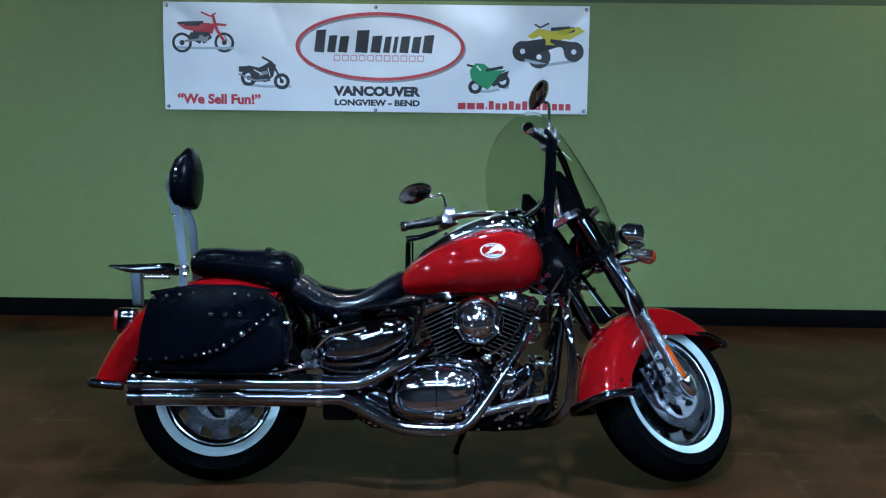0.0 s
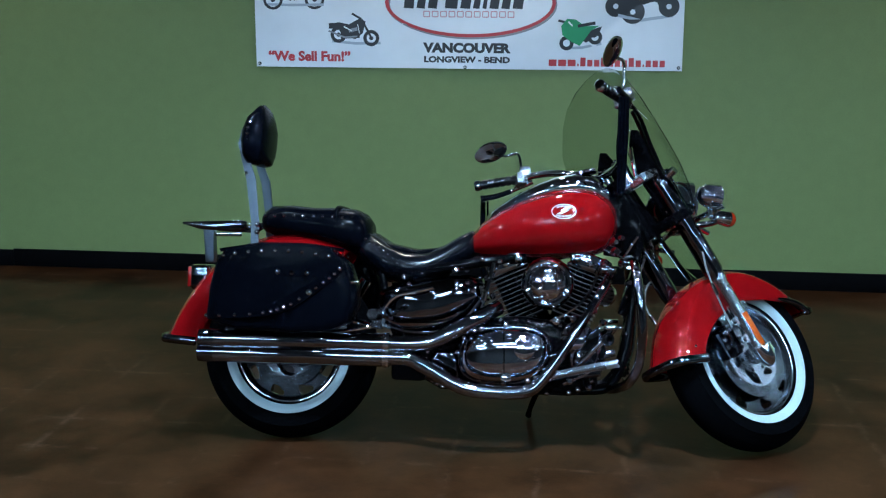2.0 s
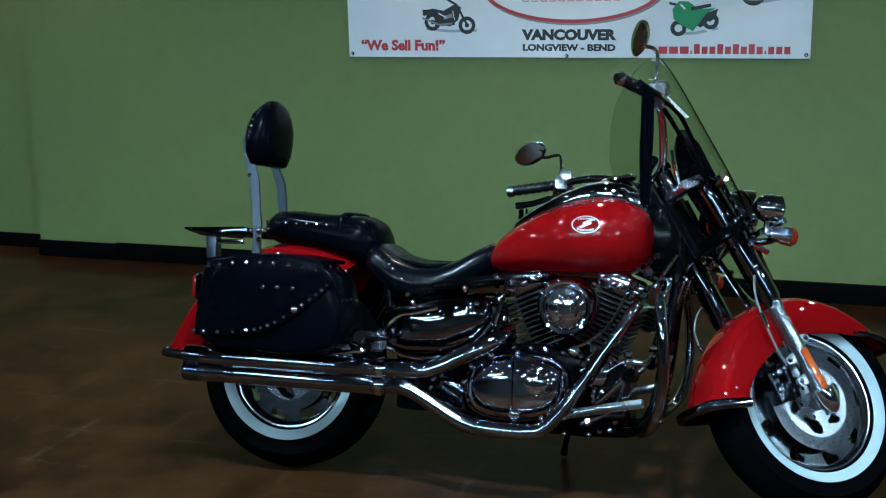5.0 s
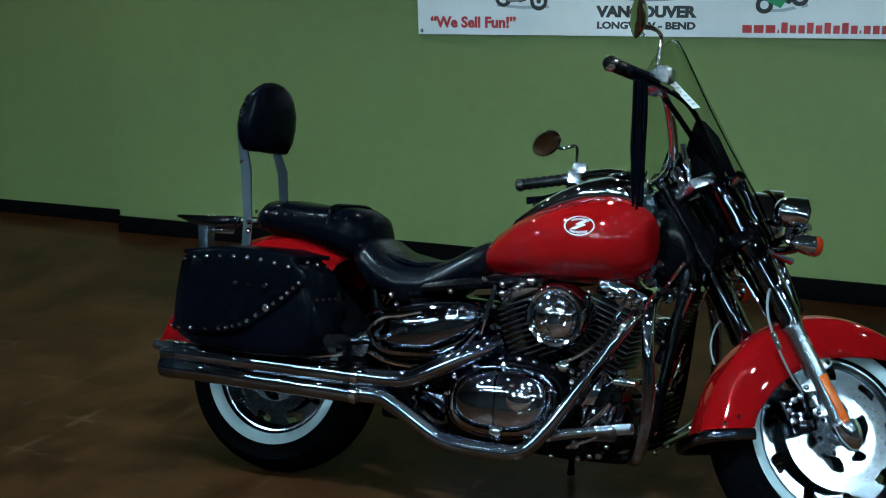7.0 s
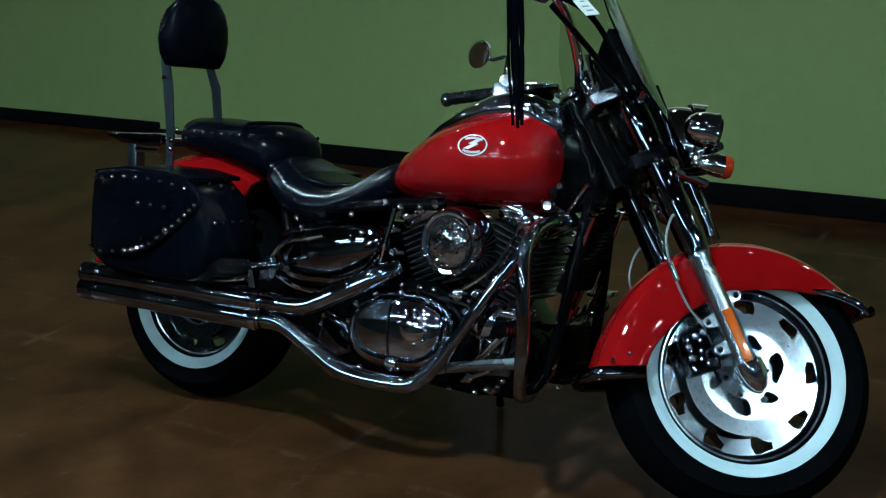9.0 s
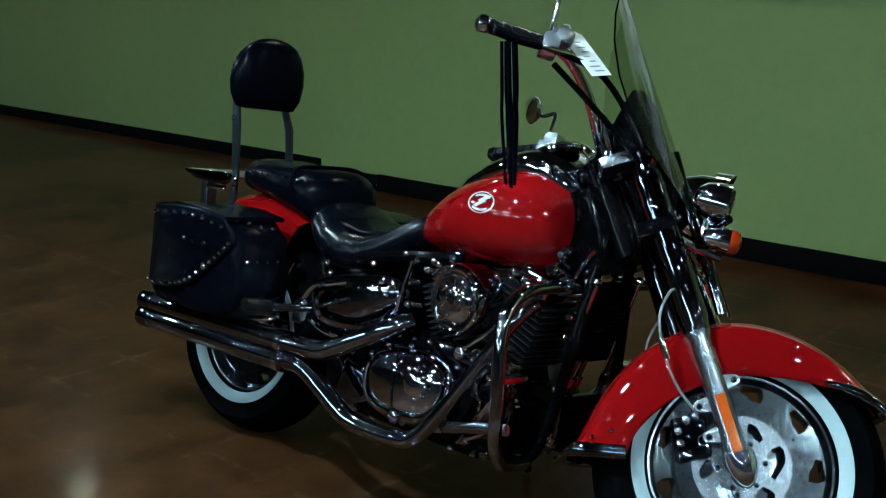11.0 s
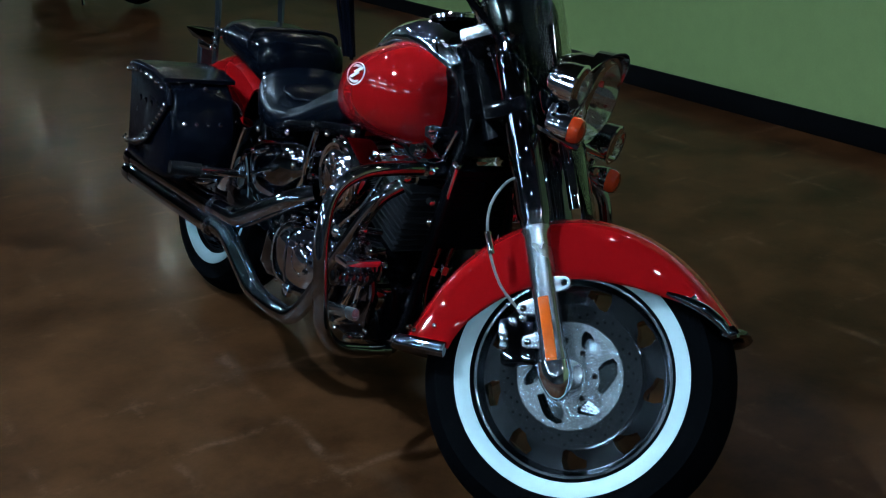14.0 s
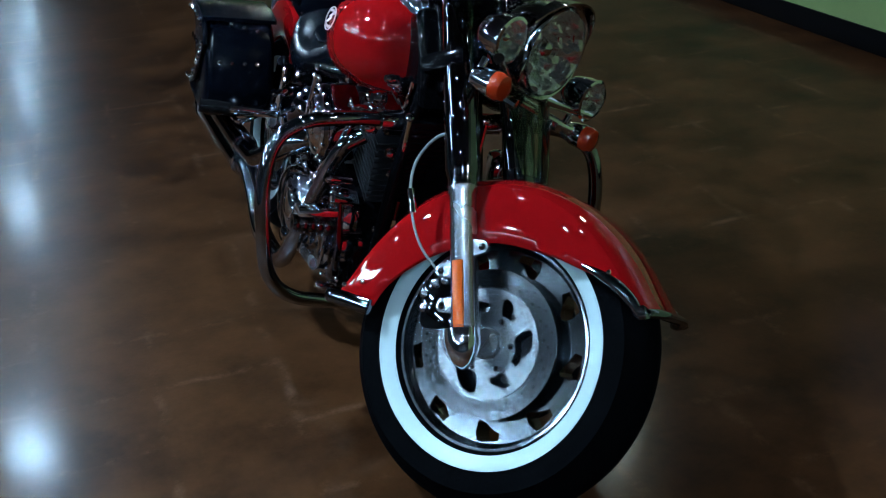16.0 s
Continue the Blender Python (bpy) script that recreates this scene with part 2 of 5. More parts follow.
def tube(bm, pts, r, seg=12, n=6, flat=1.0):
    """A round bar along pts; r: one radius, or one for each end and bend."""
    path = spline(pts, n)
    rs = [r] * len(path) if not isinstance(r, (list, tuple)) else [float(v) for v in np.interp(np.linspace(0, len(r) - 1, len(path)), range(len(r)), r)]
    rings, side = [], None
    for i, p in enumerate(path):
        d = (path[min(i + 1, len(path) - 1)] - path[max(i - 1, 0)]).normalized()
        side = (side - d * side.dot(d)).normalized() if side else d.cross(V((0, 0, 1)) if abs(d.z) < 0.9 else V((0, 1, 0))).normalized()
        up = d.cross(side)
        rings.append([p + rs[i] * (math.cos(2 * math.pi * k / seg) * side + flat * math.sin(2 * math.pi * k / seg) * up) for k in range(seg)])
    return skin(bm, rings)


def lathe(bm, profile, at=(0, 0, 0), axis=(0, 0, 1), seg=32, close=False):
    """Turns (radius, height) pairs round an axis."""
    q = V((0, 0, 1)).rotation_difference(V(axis).normalized())
    rings = [[V(at) + q @ V((r * math.cos(2 * math.pi * k / seg), r * math.sin(2 * math.pi * k / seg), h)) for k in range(seg)] for r, h in profile]
    if close:
        rings.append(rings[0])
        rows = [[bm.verts.new(p) for p in ring] for ring in rings[:-1]]
        for a, b in zip(rows, rows[1:] + rows[:1]):
            for i in range(seg):
                bm.faces.new((a[i], a[(i + 1) % seg], b[(i + 1) % seg], b[i]))
        return bm
    return skin(bm, rings)


def block(bm, lo, hi, bevel=0.0, m=None):
    lo, hi = V(lo), V(hi)
    r = bmesh.ops.create_cube(bm, size=1, matrix=Matrix.Translation((lo + hi) / 2) @ Matrix.Diagonal((*(hi - lo), 1)))
    vs = r["verts"]
    if bevel:
        es = list({e for v in vs for e in v.link_edges})
        out = bmesh.ops.bevel(bm, geom=es, offset=bevel, segments=2, affect="EDGES", profile=0.6)
        vs = list({v for v in out["verts"]} | {v for v in vs if v.is_valid})
    if m is not None:
        bmesh.ops.transform(bm, matrix=m, verts=vs)
    return bm


def slab(bm, outline, y0, y1, bevel=0.0):
    """An (x, z) outline made thick from y0 to y1, with rounded rims."""
    c = sum((V((x, z)) for x, z in outline), V((0, 0))) / len(outline)

    def ring(y, inset):
        return [V((x + (c.x - x) * inset, y, z + (c.y - z) * inset)) for x, z in outline]

    b = bevel
    if not b:
        return skin(bm, [ring(y0, 0), ring(y1, 0)])
    s = 1 if y1 > y0 else -1
    size = max((V(p) - c).length for p in outline)
    k = b / size
    return skin(bm, [ring(y0, 2.2 * k), ring(y0 + 0.12 * s * b, 1.0 * k), ring(y0 + 0.4 * s * b, 0.35 * k), ring(y0 + s * b, 0), ring(y1 - s * b, 0), ring(y1 - 0.4 * s * b, 0.35 * k), ring(y1 - 0.12 * s * b, k), ring(y1, 2.2 * k)])


def dome(bm, outline, y0, y1, square=2.6, n=9):
    """An (x, z) outline bulging from y0 out to y1; a larger square is flatter in front."""
    c = sum((V((x, z)) for x, z in outline), V((0, 0))) / len(outline)
    rings = [[V((x, y0, z)) for x, z in outline]]
    for k in range(1, n + 1):
        a = math.pi / 2 * k / n
        f, g = max(math.cos(a), 0.0) ** (2 / square), math.sin(a) ** (2 / square)
        f = max(f, 0.03)
        rings.append([V((c.x + (x - c.x) * f, y0 + (y1 - y0) * g, c.y + (z - c.y) * f)) for x, z in outline])
    return skin(bm, rings)


def oval(x, half, z0, z1, n=28, power=2.5, lean=0.0):
    """A rounded section across the machine at x."""
    out = []
    for k in range(n):
        a = 2 * math.pi * k / n
        c, s = math.cos(a), math.sin(a)
        u, w = math.copysign(abs(c) ** (2 / power), c), math.copysign(abs(s) ** (2 / power), s)
        out.append(V((x + lean * w, half * u, (z0 + z1) / 2 + (z1 - z0) / 2 * w)))
    return out


def stud(bm, p, r=0.006, axis=(0, -1, 0)):
    return lathe(bm, [(r, 0), (r * 0.85, r * 0.45), (r * 0.4, r * 0.75)], p, axis, 8)


SHARED = {}


def studs(parent, spots, r=0.006, material=None, name="stud"):
    """One dome stud for each (place, way), all on one mesh."""
    key = (name, r)
    if key not in SHARED:
        SHARED[key] = finish(name, stud(B(), (0, 0, 0), r, (0, 0, 1)), material or CHROME)
    for p, way in spots:
        ob = new(name, SHARED[key])
        ob.parent = parent
        ob.matrix_basis = Matrix.Translation(p) @ V((0, 0, 1)).rotation_difference(V(way).normalized()).to_matrix().to_4x4()


def B():
    return bmesh.new()


# ---- room ----
def room():
    bm = block(B(), (-26, -10, -0.2), (9, 2.9, 0))
    tagged(part("floor", bm, FLOOR), "polished brown stained concrete floor with pale crazing", "floor", kind="structure")
    bm = block(B(), (-26.2, -10.2, CEIL), (9.2, 3.1, CEIL + 0.2))
    tagged(part("ceiling", bm, CEILING), "plain grey showroom ceiling with lamps", "ceiling", kind="structure")
    wall = tagged(part("wall_north", block(B(), (-2.96, WALL_Y, 0), (9, WALL_Y + 0.25, LEDGE)), GREEN), "green painted showroom wall behind the motorcycle", "wall", kind="structure")
    tagged(part("wall_north_upper", block(B(), (-2.96, WALL_Y + 0.1, LEDGE), (9, WALL_Y + 0.25, CEIL)), SHADEGREEN), "upper band of the green wall, shade put into its colour", "wall", kind="structure")
    tagged(part("wall_north_recess", block(B(), (-26, WALL_Y + 0.2, 0), (-2.96, WALL_Y + 0.42, CEIL)), GREEN), "green painted wall set back behind the rest", "wall", kind="structure")
    for name, lo, hi in (("wall_south", (-26, -10.2, 0), (9, -10, CEIL)), ("wall_west", (-26.2, -10, 0), (-26, 3.1, CEIL)), ("wall_east", (9, -10, 0), (9.2, 3.1, CEIL))):
        tagged(part(name, block(B(), lo, hi), DARKWALL), "plain grey showroom wall", "wall", kind="structure")
    for lo, hi in (((-2.42, WALL_Y - 0.009, 0), (9, WALL_Y - 0.0005, 0.108)), ((-2.97, WALL_Y - 0.014, 0), (-2.421, WALL_Y - 0.0005, 0.101)), ((-26, WALL_Y + 0.188, 0), (-2.97, WALL_Y + 0.199, 0.09))):
        tagged(part("baseboard", block(B(), lo, hi, 0.003), BASEB), "black vinyl baseboard along the green wall", "baseboard", kind="structure")


def lamps():
    """Small spots close to the green wall, cans and long panels over the showroom."""
    first = None
    for x in (-2.7, 0.4, 3.45, 6.5, -5.8, -8.8, -11.9, -15.0, -18.1, -21.2):
        m = pose(x, 2.25, CEIL)
        if x == -5.8:
            first = None
        if first:
            copy_thing(first, m)
            continue
        first = empty("ceiling_spot", m, "small round white ceiling spot, lit", "ceiling spot", "spots along the wall")
        k = 1.0 if x > -5 else 0.5
        part("housing", lathe(B(), [(0.13 * k, 0), (0.13 * k, -0.05), (0.1 * k, -0.07), (0.1 * k, -0.03), (0.05 * k, -0.001)], close=True), LAMPWHITE, first)
        part("bulb", lathe(B(), [(0.095 * k, -0.045), (0.08 * k, -0.062), (0.03 * k, -0.07)]), SPOTGLOW if k == 1.0 else FARGLOW, first)
    first = None
    for j, y in enumerate((-0.9, -1.6, -2.3, -3.3, -4.2, -6.1, -8.6, 0.5)):
        for i in range(10):
            x = -7.4 + 1.6 * i + 0.8 * (j % 2)
            if (x - 3.4) ** 2 + (y + 3.6) ** 2 < 1.6 or (x < -0.4 and y > -2.0) or (x < 2 and y > 0):
                continue
            m = pose(x, y, CEIL)
            if first:
                copy_thing(first, m)
                continue
            first = empty("ceiling_can", m, "small round recessed ceiling lamp, lit", "ceiling lamp", "cans over the showroom")
            part("collar", lathe(B(), [(0.06, 0), (0.06, -0.012), (0.04, -0.014), (0.04, 0)], close=True), LAMPWHITE, first)
            part("bulb", lathe(B(), [(0.027, -0.004), (0.019, -0.01), (0.007, -0.012)], seg=12), CANGLOW, first)
    first = None
    for x, y in ((-2.2, -5.1), (0.6, -5.1), (3.4, -7.2), (-2.2, -7.2), (0.6, -7.2), (5.8, -5.1)):
        m = pose(x, y, CEIL)
        if first:
            copy_thing(first, m)
            continue
        first = empty("strip_lamp", m, "long white ceiling strip lamp, lit", "ceiling lamp", "strips over the showroom")
        part("housing", block(B(), (-0.85, -0.12, -0.06), (0.85, 0.12, 0), 0.01), LAMPWHITE, first)
        part("diffuser", block(B(), (-0.8, -0.085, -0.085), (0.8, 0.085, -0.061), 0.012), STRIPGLOW, first)
    for size, group, spots in ((0.45, "large bays over the showroom", ((1.2, -1.6), (6.05, -1.35))), (0.24, "small bays over the showroom", ((-1.0, -0.15), (0.95, -3.45), (-4.2, -6.6), (6.6, -6.6))), (0.75, "bays down the showroom", ((-4.3, -1.55), (-9.7, -1.7), (-15.2, -1.75), (-20.6, -1.75)))):
        first = None
        for x, y in spots:
            m = pose(x, y, CEIL)
            if first:
                copy_thing(first, m)
                continue
            first = empty("high_bay_lamp", m, "round bright high bay ceiling lamp, lit", "ceiling lamp", group)
            part("reflector_dish", lathe(B(), [(0.25 * size, -0.1), (0.24 * size, -0.02), (0.1 * size, -0.001), (0.05, -0.001), (0.05, -0.03), (0.2 * size, -0.045), (0.24 * size, -0.1)], close=True), LAMPWHITE, first)
            part("diffuser", lathe(B(), [(0.2 * size, -0.06), (0.15 * size, -0.085), (0.05 * size, -0.09)]), BAYGLOW if size == 0.75 else HOTGLOW, first)


room()
lamps()


# ---- motorcycle ----
LEAN, RAKE, STEER, TRAIL_X = 12.0, 34.0, 42.0, 1.83
MX = Matrix.Diagonal((1, -1, 1, 1))
AXIS = V((-math.sin(radians(RAKE)), 0, math.cos(radians(RAKE))))
TURN = Matrix.Translation((TRAIL_X, 0, 0)) @ Matrix.Rotation(radians(STEER), 4, AXIS) @ Matrix.Translation((0.004 - TRAIL_X, 0.02, 0.018))
FW, RW = V((1.657, 0, 0.32)), V((0, 0, 0.314))
SIDES = (-1, 1)


def mirror(bm):
    bmesh.ops.transform(bm, matrix=MX, verts=bm.verts)
    bmesh.ops.reverse_faces(bm, faces=bm.faces)
    return bm


def ring_y(bm, c, r0, r1, y0, y1, seg=64):
    """A flat ring round an axle, between two radii."""
    return lathe(bm, [(r0, y0), (r1, y0), (r1, y1), (r0, y1)], c, (0, 1, 0), seg, True)


def holed(bm, c, count, r0, r1, hole, y0, y1, turn=0.0):
    """A ring between two radii, pierced by count openings; hole(k, a) gives the opening's (along, outward) point at angle a."""
    rm = (r0 + r1) / 2
    frame_pts = [(0.5, rm), (0.5, r1), (0.3, r1), (0.1, r1), (-0.1, r1), (-0.3, r1), (-0.5, r1), (-0.5, rm), (-0.5, r0), (-0.3, r0), (-0.1, r0), (0.1, r0), (0.3, r0), (0.5, r0)]

    def at(f, r, y):
        a = 2 * math.pi * (f + turn) / count
        return c + V((r * math.cos(a), y, r * math.sin(a)))

    for k in range(count):
        edge, rim = [], []
        for f, r in frame_pts:
            a = math.atan2((r - rm) / (r1 - r0), f)
            u, v = hole(k, a)
            edge.append((k + f, r))
            rim.append((k + u * count / (2 * math.pi * rm), rm + v))
        rows = [[bm.verts.new(at(f, r, y)) for f, r in pts] for pts, y in ((edge, y0), (rim, y0), (rim, y1), (edge, y1))]
        for p, q in zip(rows, rows[1:]):
            for i in range(len(edge)):
                j = (i + 1) % len(edge)
                bm.faces.new((p[i], p[j], q[j], q[i]))
        for i in (*range(1, 6), *range(8, 13)):
            bm.faces.new((rows[0][i], rows[3][i], rows[3][i + 1], rows[0][i + 1]))
    bmesh.ops.remove_doubles(bm, verts=bm.verts, dist=0.0001)
    return bm


def three_sided(su, sv, point, skew=0.0):
    """A rounded three-sided opening."""
    def at(k, a):
        r = 1 + 0.24 * math.cos(3 * (a - radians(point)))
        v = sv * r * math.sin(a)
        return su * r * math.cos(a) + skew * v, v
    return at


def wheel(bike, name, c, R, W, rim_r, white, disc_r, m=None):
    """Tyre with a whitewall on a dished disc wheel with oval windows."""
    h = W / 2
    lip = [(rim_r - 0.007, 0.5), (rim_r - 0.002, 0.66), (rim_r + 0.007, 0.68), (rim_r + 0.009, 0.56), (rim_r - 0.006, 0.5), (rim_r - 0.012, 0.2)]
    inner = [(rim_r - 0.016, 0.3), (rim_r - 0.01, 0.45)]
    ring = [(r, -h * k) for r, k in lip] + [(r, h * k) for r, k in lip[::-1]] + [(r, h * k) for r, k in inner[::-1]] + [(r, -h * k) for r, k in inner]
    w = part(name, lathe(B(), ring, c, (0, 1, 0), 72, True), RIM, bike, "polished rim", m)
    side = [(rim_r, 0.62), (rim_r + 0.012, 0.8), (white, 0.95), ((white + R) / 2, 0.965), (R - 0.036, 0.84), (R - 0.018, 0.62), (R - 0.006, 0.36), (R, 0.12)]
    part("tyre", lathe(B(), [(r, -h * k) for r, k in side] + [(r, h * k) for r, k in side[::-1]], c, (0, 1, 0), 96, True), RUBBER, w, "black tyre")
    for s in SIDES:
        band = [(rim_r + 0.011, s * h * 0.8), (rim_r + 0.022, s * h * 0.875), (white - 0.01, s * h * 0.945), (white, s * h * 0.965), (white, s * h * 0.9), (rim_r + 0.011, s * h * 0.74)]
        part("whitewall", lathe(B(), band, c, (0, 1, 0), 96, True), WHITEW, w, "pale whitewall band")
    re = rim_r - 0.056
    bm = lathe(B(), [(0.03, -0.045), (0.06, -0.042), (0.1, -0.034), (re, -0.03), (re, 0.03), (0.1, 0.034), (0.06, 0.042), (0.03, 0.045)], c, (0, 1, 0), 64, True)
    part("wheel_disc", bm, WHEELMETAL, w, "dished steel wheel disc")
    part("disc_band", holed(B(), c, 9, re, rim_r - 0.008, three_sided(0.027, 0.0195, 20, 0.4), -0.029, 0.029, 0.3), WHEELMETAL, w, "outer band of the wheel disc, pierced by nine windows")
    part("hub", lathe(B(), [(0.012, -0.085), (0.03, -0.08), (0.036, -0.05), (0.045, -0.045), (0.045, 0.045), (0.036, 0.05), (0.03, 0.08), (0.012, 0.085)], c, (0, 1, 0), 32), ALU, w)
    for s in SIDES:
        y = s * 0.062
        d = part("brake_disc", ring_y(B(), c, disc_r - 0.04, disc_r, y - 0.0025, y + 0.0025), DISC, w, "drilled steel brake disc")
        bm = B()
        for k in range(60):
            a, rr = 2 * math.pi * k / 60, disc_r - 0.009 - 0.009 * (k % 3)
            lathe(bm, [(0.0028, 0), (0.0028, 0.0006)], c + V((rr * math.cos(a), y + s * 0.0026, rr * math.sin(a))), (0, s, 0), 6)
        part("drill_pattern", bm, BLACK, d)
        big, small = three_sided(0.036, 0.0195, 200, 0.55), three_sided(0.02, 0.016, 200, 0.45)
        bm = holed(B(), c, 6, 0.046, disc_r - 0.038, lambda k, a: small(k, a) if k % 2 else big(k, a), y - 0.002 + 0.003 * s, y + 0.002 + 0.003 * s, 0.35)
        part("disc_carrier", bm, CLAMP, d, "pale disc carrier with slanted openings")
        part("carrier_boss", ring_y(B(), c, 0.03, 0.046, y - 0.003 + 0.003 * s, y + 0.003 + 0.003 * s), CLAMP, d)
        studs(d, [(c + V((0.053 * math.cos(math.pi * (k + 0.35) / 3), y + s * 0.005, 0.053 * math.sin(math.pi * (k + 0.35) / 3))), (0, s, 0)) for k in range(6)], 0.0065, DARKCHROME, "bolt")
    return w


def guard(bm, c, spans, half, n=7):
    """A mudguard: (angle, crown radius, edge radius) spans round an axle; crowned across, two skins thick."""
    rows = []
    ks = [math.sin(math.pi * (i / (2 * n) - 0.5)) for i in range(2 * n + 1)]
    dense = spline([V(s) for s in spans], 6)
    for deg, rc, re in dense:
        a = radians(deg)
        d = V((math.cos(a), 0, math.sin(a)))
        outer = []
        for k in ks:
            bow = abs(k) ** 3.2
            outer.append(c + d * (rc - 0.028 * bow) + V((0, half * k, 0)))
        drop = [c + d * (rc - 0.028 + (re - rc + 0.028) * t) + V((0, -half * (1 + 0.17 * t - 0.13 * t * t), 0)) for t in (1, 0.8, 0.6, 0.4, 0.2)]
        rise = [V((p.x, -p.y, p.z)) for p in drop[::-1]]
        full = drop + outer + rise
        inner = [p - d * 0.004 + V((0, 0.004 if p.y < 0 else -0.004, 0)) for p in full[::-1]]
        rows.append(full + inner)
    return skin(bm, rows)


def lip(bm, c, deg, rc, re, half, r):
    """A rounded chrome bead along a mudguard's end, from edge to edge over the crown."""
    a = radians(deg)
    d = V((math.cos(a), 0, math.sin(a)))
    side = [(re, 1.06), (re + 0.5 * (rc - re), 1.03), (rc - 0.03, 0.98), (rc - 0.012, 0.8), (rc - 0.001, 0.45)]
    pts = [c + d * q + V((0, -half * k, 0)) for q, k in side] + [c + d * rc] + [c + d * q + V((0, half * k, 0)) for q, k in side[::-1]]
    return tube(bm, pts, r, 12, 5, 1.5)


def faceted(bm, c, r, h1, h0):
    """A lamp's reflector bowl, open forward, with pillow facets."""
    rows = []
    for i in range(1, 22):
        f = i / 21
        row = []
        for k in range(72):
            a = 2 * math.pi * k / 72
            lump = 0.2 * r * abs(math.sin(4.5 * a)) * abs(math.sin(3 * math.pi * f)) * (1 if i < 21 else 0)
            row.append(c + V((h0 + (h1 - h0) * f * f + lump, r * f * math.cos(a), r * f * math.sin(a))))
        rows.append(row)
    skin(bm, rows, caps=False)
    bm.faces.new(bm.verts[:72]) if not bm.verts.ensure_lookup_table() else None
    return bm


def front_end(bike):
    wheel(bike, "front_wheel", FW, 0.333, 0.15, 0.206, 0.248, 0.15, TURN)
    f = part("front_fender", guard(B(), FW, [(36, 0.36, 0.335), (46, 0.345, 0.305), (62, 0.337, 0.25), (85, 0.335, 0.212), (110, 0.337, 0.2), (135, 0.34, 0.2), (160, 0.345, 0.22), (180, 0.36, 0.25), (190, 0.382, 0.262)], 0.104), RED, bike, "glossy red front fender", TURN)
    part("fender_trim", lip(B(), FW, 35.6, 0.361, 0.335, 0.106, 0.009), DARKCHROME, f, "chrome front fender lip")
    for s in SIDES:
        edge = [FW + V((q * math.cos(radians(a)), s * 0.111, q * math.sin(radians(a)))) for a, q in ((60, 0.262), (53, 0.284), (46, 0.308), (40, 0.326), (35, 0.338))]
        part("fender_strip", tube(B(), edge, [0.004, 0.009, 0.012, 0.011, 0.008], 10), DARKCHROME, f, "dark chrome strip along the fender's tip")
    part("fender_trim", lip(B(), FW, 190.8, 0.398, 0.262, 0.108, 0.011), DARKCHROME, f, "chrome rear fender lip")
    studs(f, [(FW + V((r * math.cos(radians(a)), s * 0.111, r * math.sin(radians(a)))), (0, s, 0)) for s in SIDES for a, r in ((52, 0.3), (182, 0.3), (186, 0.34))], 0.006, name="fender_screw")
    down = V((0.5102, 0, -0.86))
    top = V((1.258, 0, 0.965))
    for s in SIDES:
        y = V((0, s * 0.128, 0))
        t = part("fork_tube", lathe(B(), [(0.022, 0.012), (0.031, 0.02), (0.034, 0.035), (0.036, 0.08), (0.036, 0.42), (0.031, 0.436), (0.031, 0.45)], top + y, down, 28), DARKCHROME, bike, "dark chromed upper fork cover", TURN)
        part("fork_cap", lathe(B(), [(0.018, -0.004), (0.026, 0.0), (0.027, 0.014)], top + y, down, 24), CHROME, t)
        sl = part("fork_slider", lathe(B(), [(0.024, 0.436), (0.03, 0.443), (0.03, 0.46), (0.0265, 0.47), (0.0275, 0.7), (0.03, 0.735), (0.03, 0.765)], top + y, down, 28), ALU, bike, "polished aluminium fork slider", TURN)
        part("axle_cap", lathe(B(), [(0.024, 0.73), (0.035, 0.735), (0.036, 0.76), (0.031, 0.782), (0.02, 0.803), (0.005, 0.814)], top + y + V((0, s * 0.012, 0)), down, 24), CHROME, sl, "chrome bullet axle cover")
        q = V((0, 0, 1)).rotation_difference(-down).to_matrix().to_4x4()
        mid = top + y + down * 0.665 + V((0, s * 0.0262, 0))
        part("reflector", block(B(), (-0.0115, -0.004, -0.064), (0.0115, 0.004, 0.064), 0.003, Matrix.Translation(mid) @ q), AMBER, sl, "long amber side reflector")
        ahead = V((0.86, 0, 0.5102))
        for d, reach in ((0.577, 0.044), (0.615, -0.048), (0.685, -0.048)):
            o = top + y + down * d
            tip = o + ahead * reach
            side_v = V((down.x, 0, down.z))
            out = [tip + 0.0135 * (math.cos(a) * ahead * math.copysign(1, reach) + math.sin(a) * side_v) for a in (math.pi * (k / 6 - 0.5) for k in range(7))]
            out += [o + 0.022 * side_v, o - 0.022 * side_v]
            lug = part("fender_lug", slab(B(), [(p.x, p.z) for p in out], s * 0.124, s * 0.136, 0.0015), CLAMP, sl, "cast lug")
            studs(lug, [(V((tip.x, s * 0.1365, tip.z)), (0, s, 0))], 0.0075, DARKCHROME, "lug_bolt")
        bm = block(B(), (-0.048, -0.03, -0.05), (0.03, 0.03, 0.05), 0.012, Matrix.Translation(FW + V((-0.115, s * 0.073, 0.03))) @ pose(0, 0, 0, 0, -25, 0))
        cal = part("brake_caliper", bm, DARKCHROME, bike, "two-piston brake caliper", TURN)
        for u, w in ((-0.03, 0.03), (-0.03, -0.025), (-0.042, 0.0), (-0.012, 0.045)):
            part("piston_cap", lathe(B(), [(0.0085, 0), (0.0085, 0.008), (0.004, 0.011)], FW + V((-0.115 + u, s * 0.1, 0.03 + w)), (0, s, 0), 14), ALU, cal)
        bm = tube(B(), [(1.43, s * 0.13, 0.67), (1.405, s * 0.162, 0.645), (1.395, s * 0.178, 0.58), (1.42, s * 0.175, 0.51), (1.47, s * 0.155, 0.44), (1.53, s * 0.12, 0.4)], 0.003, 8)
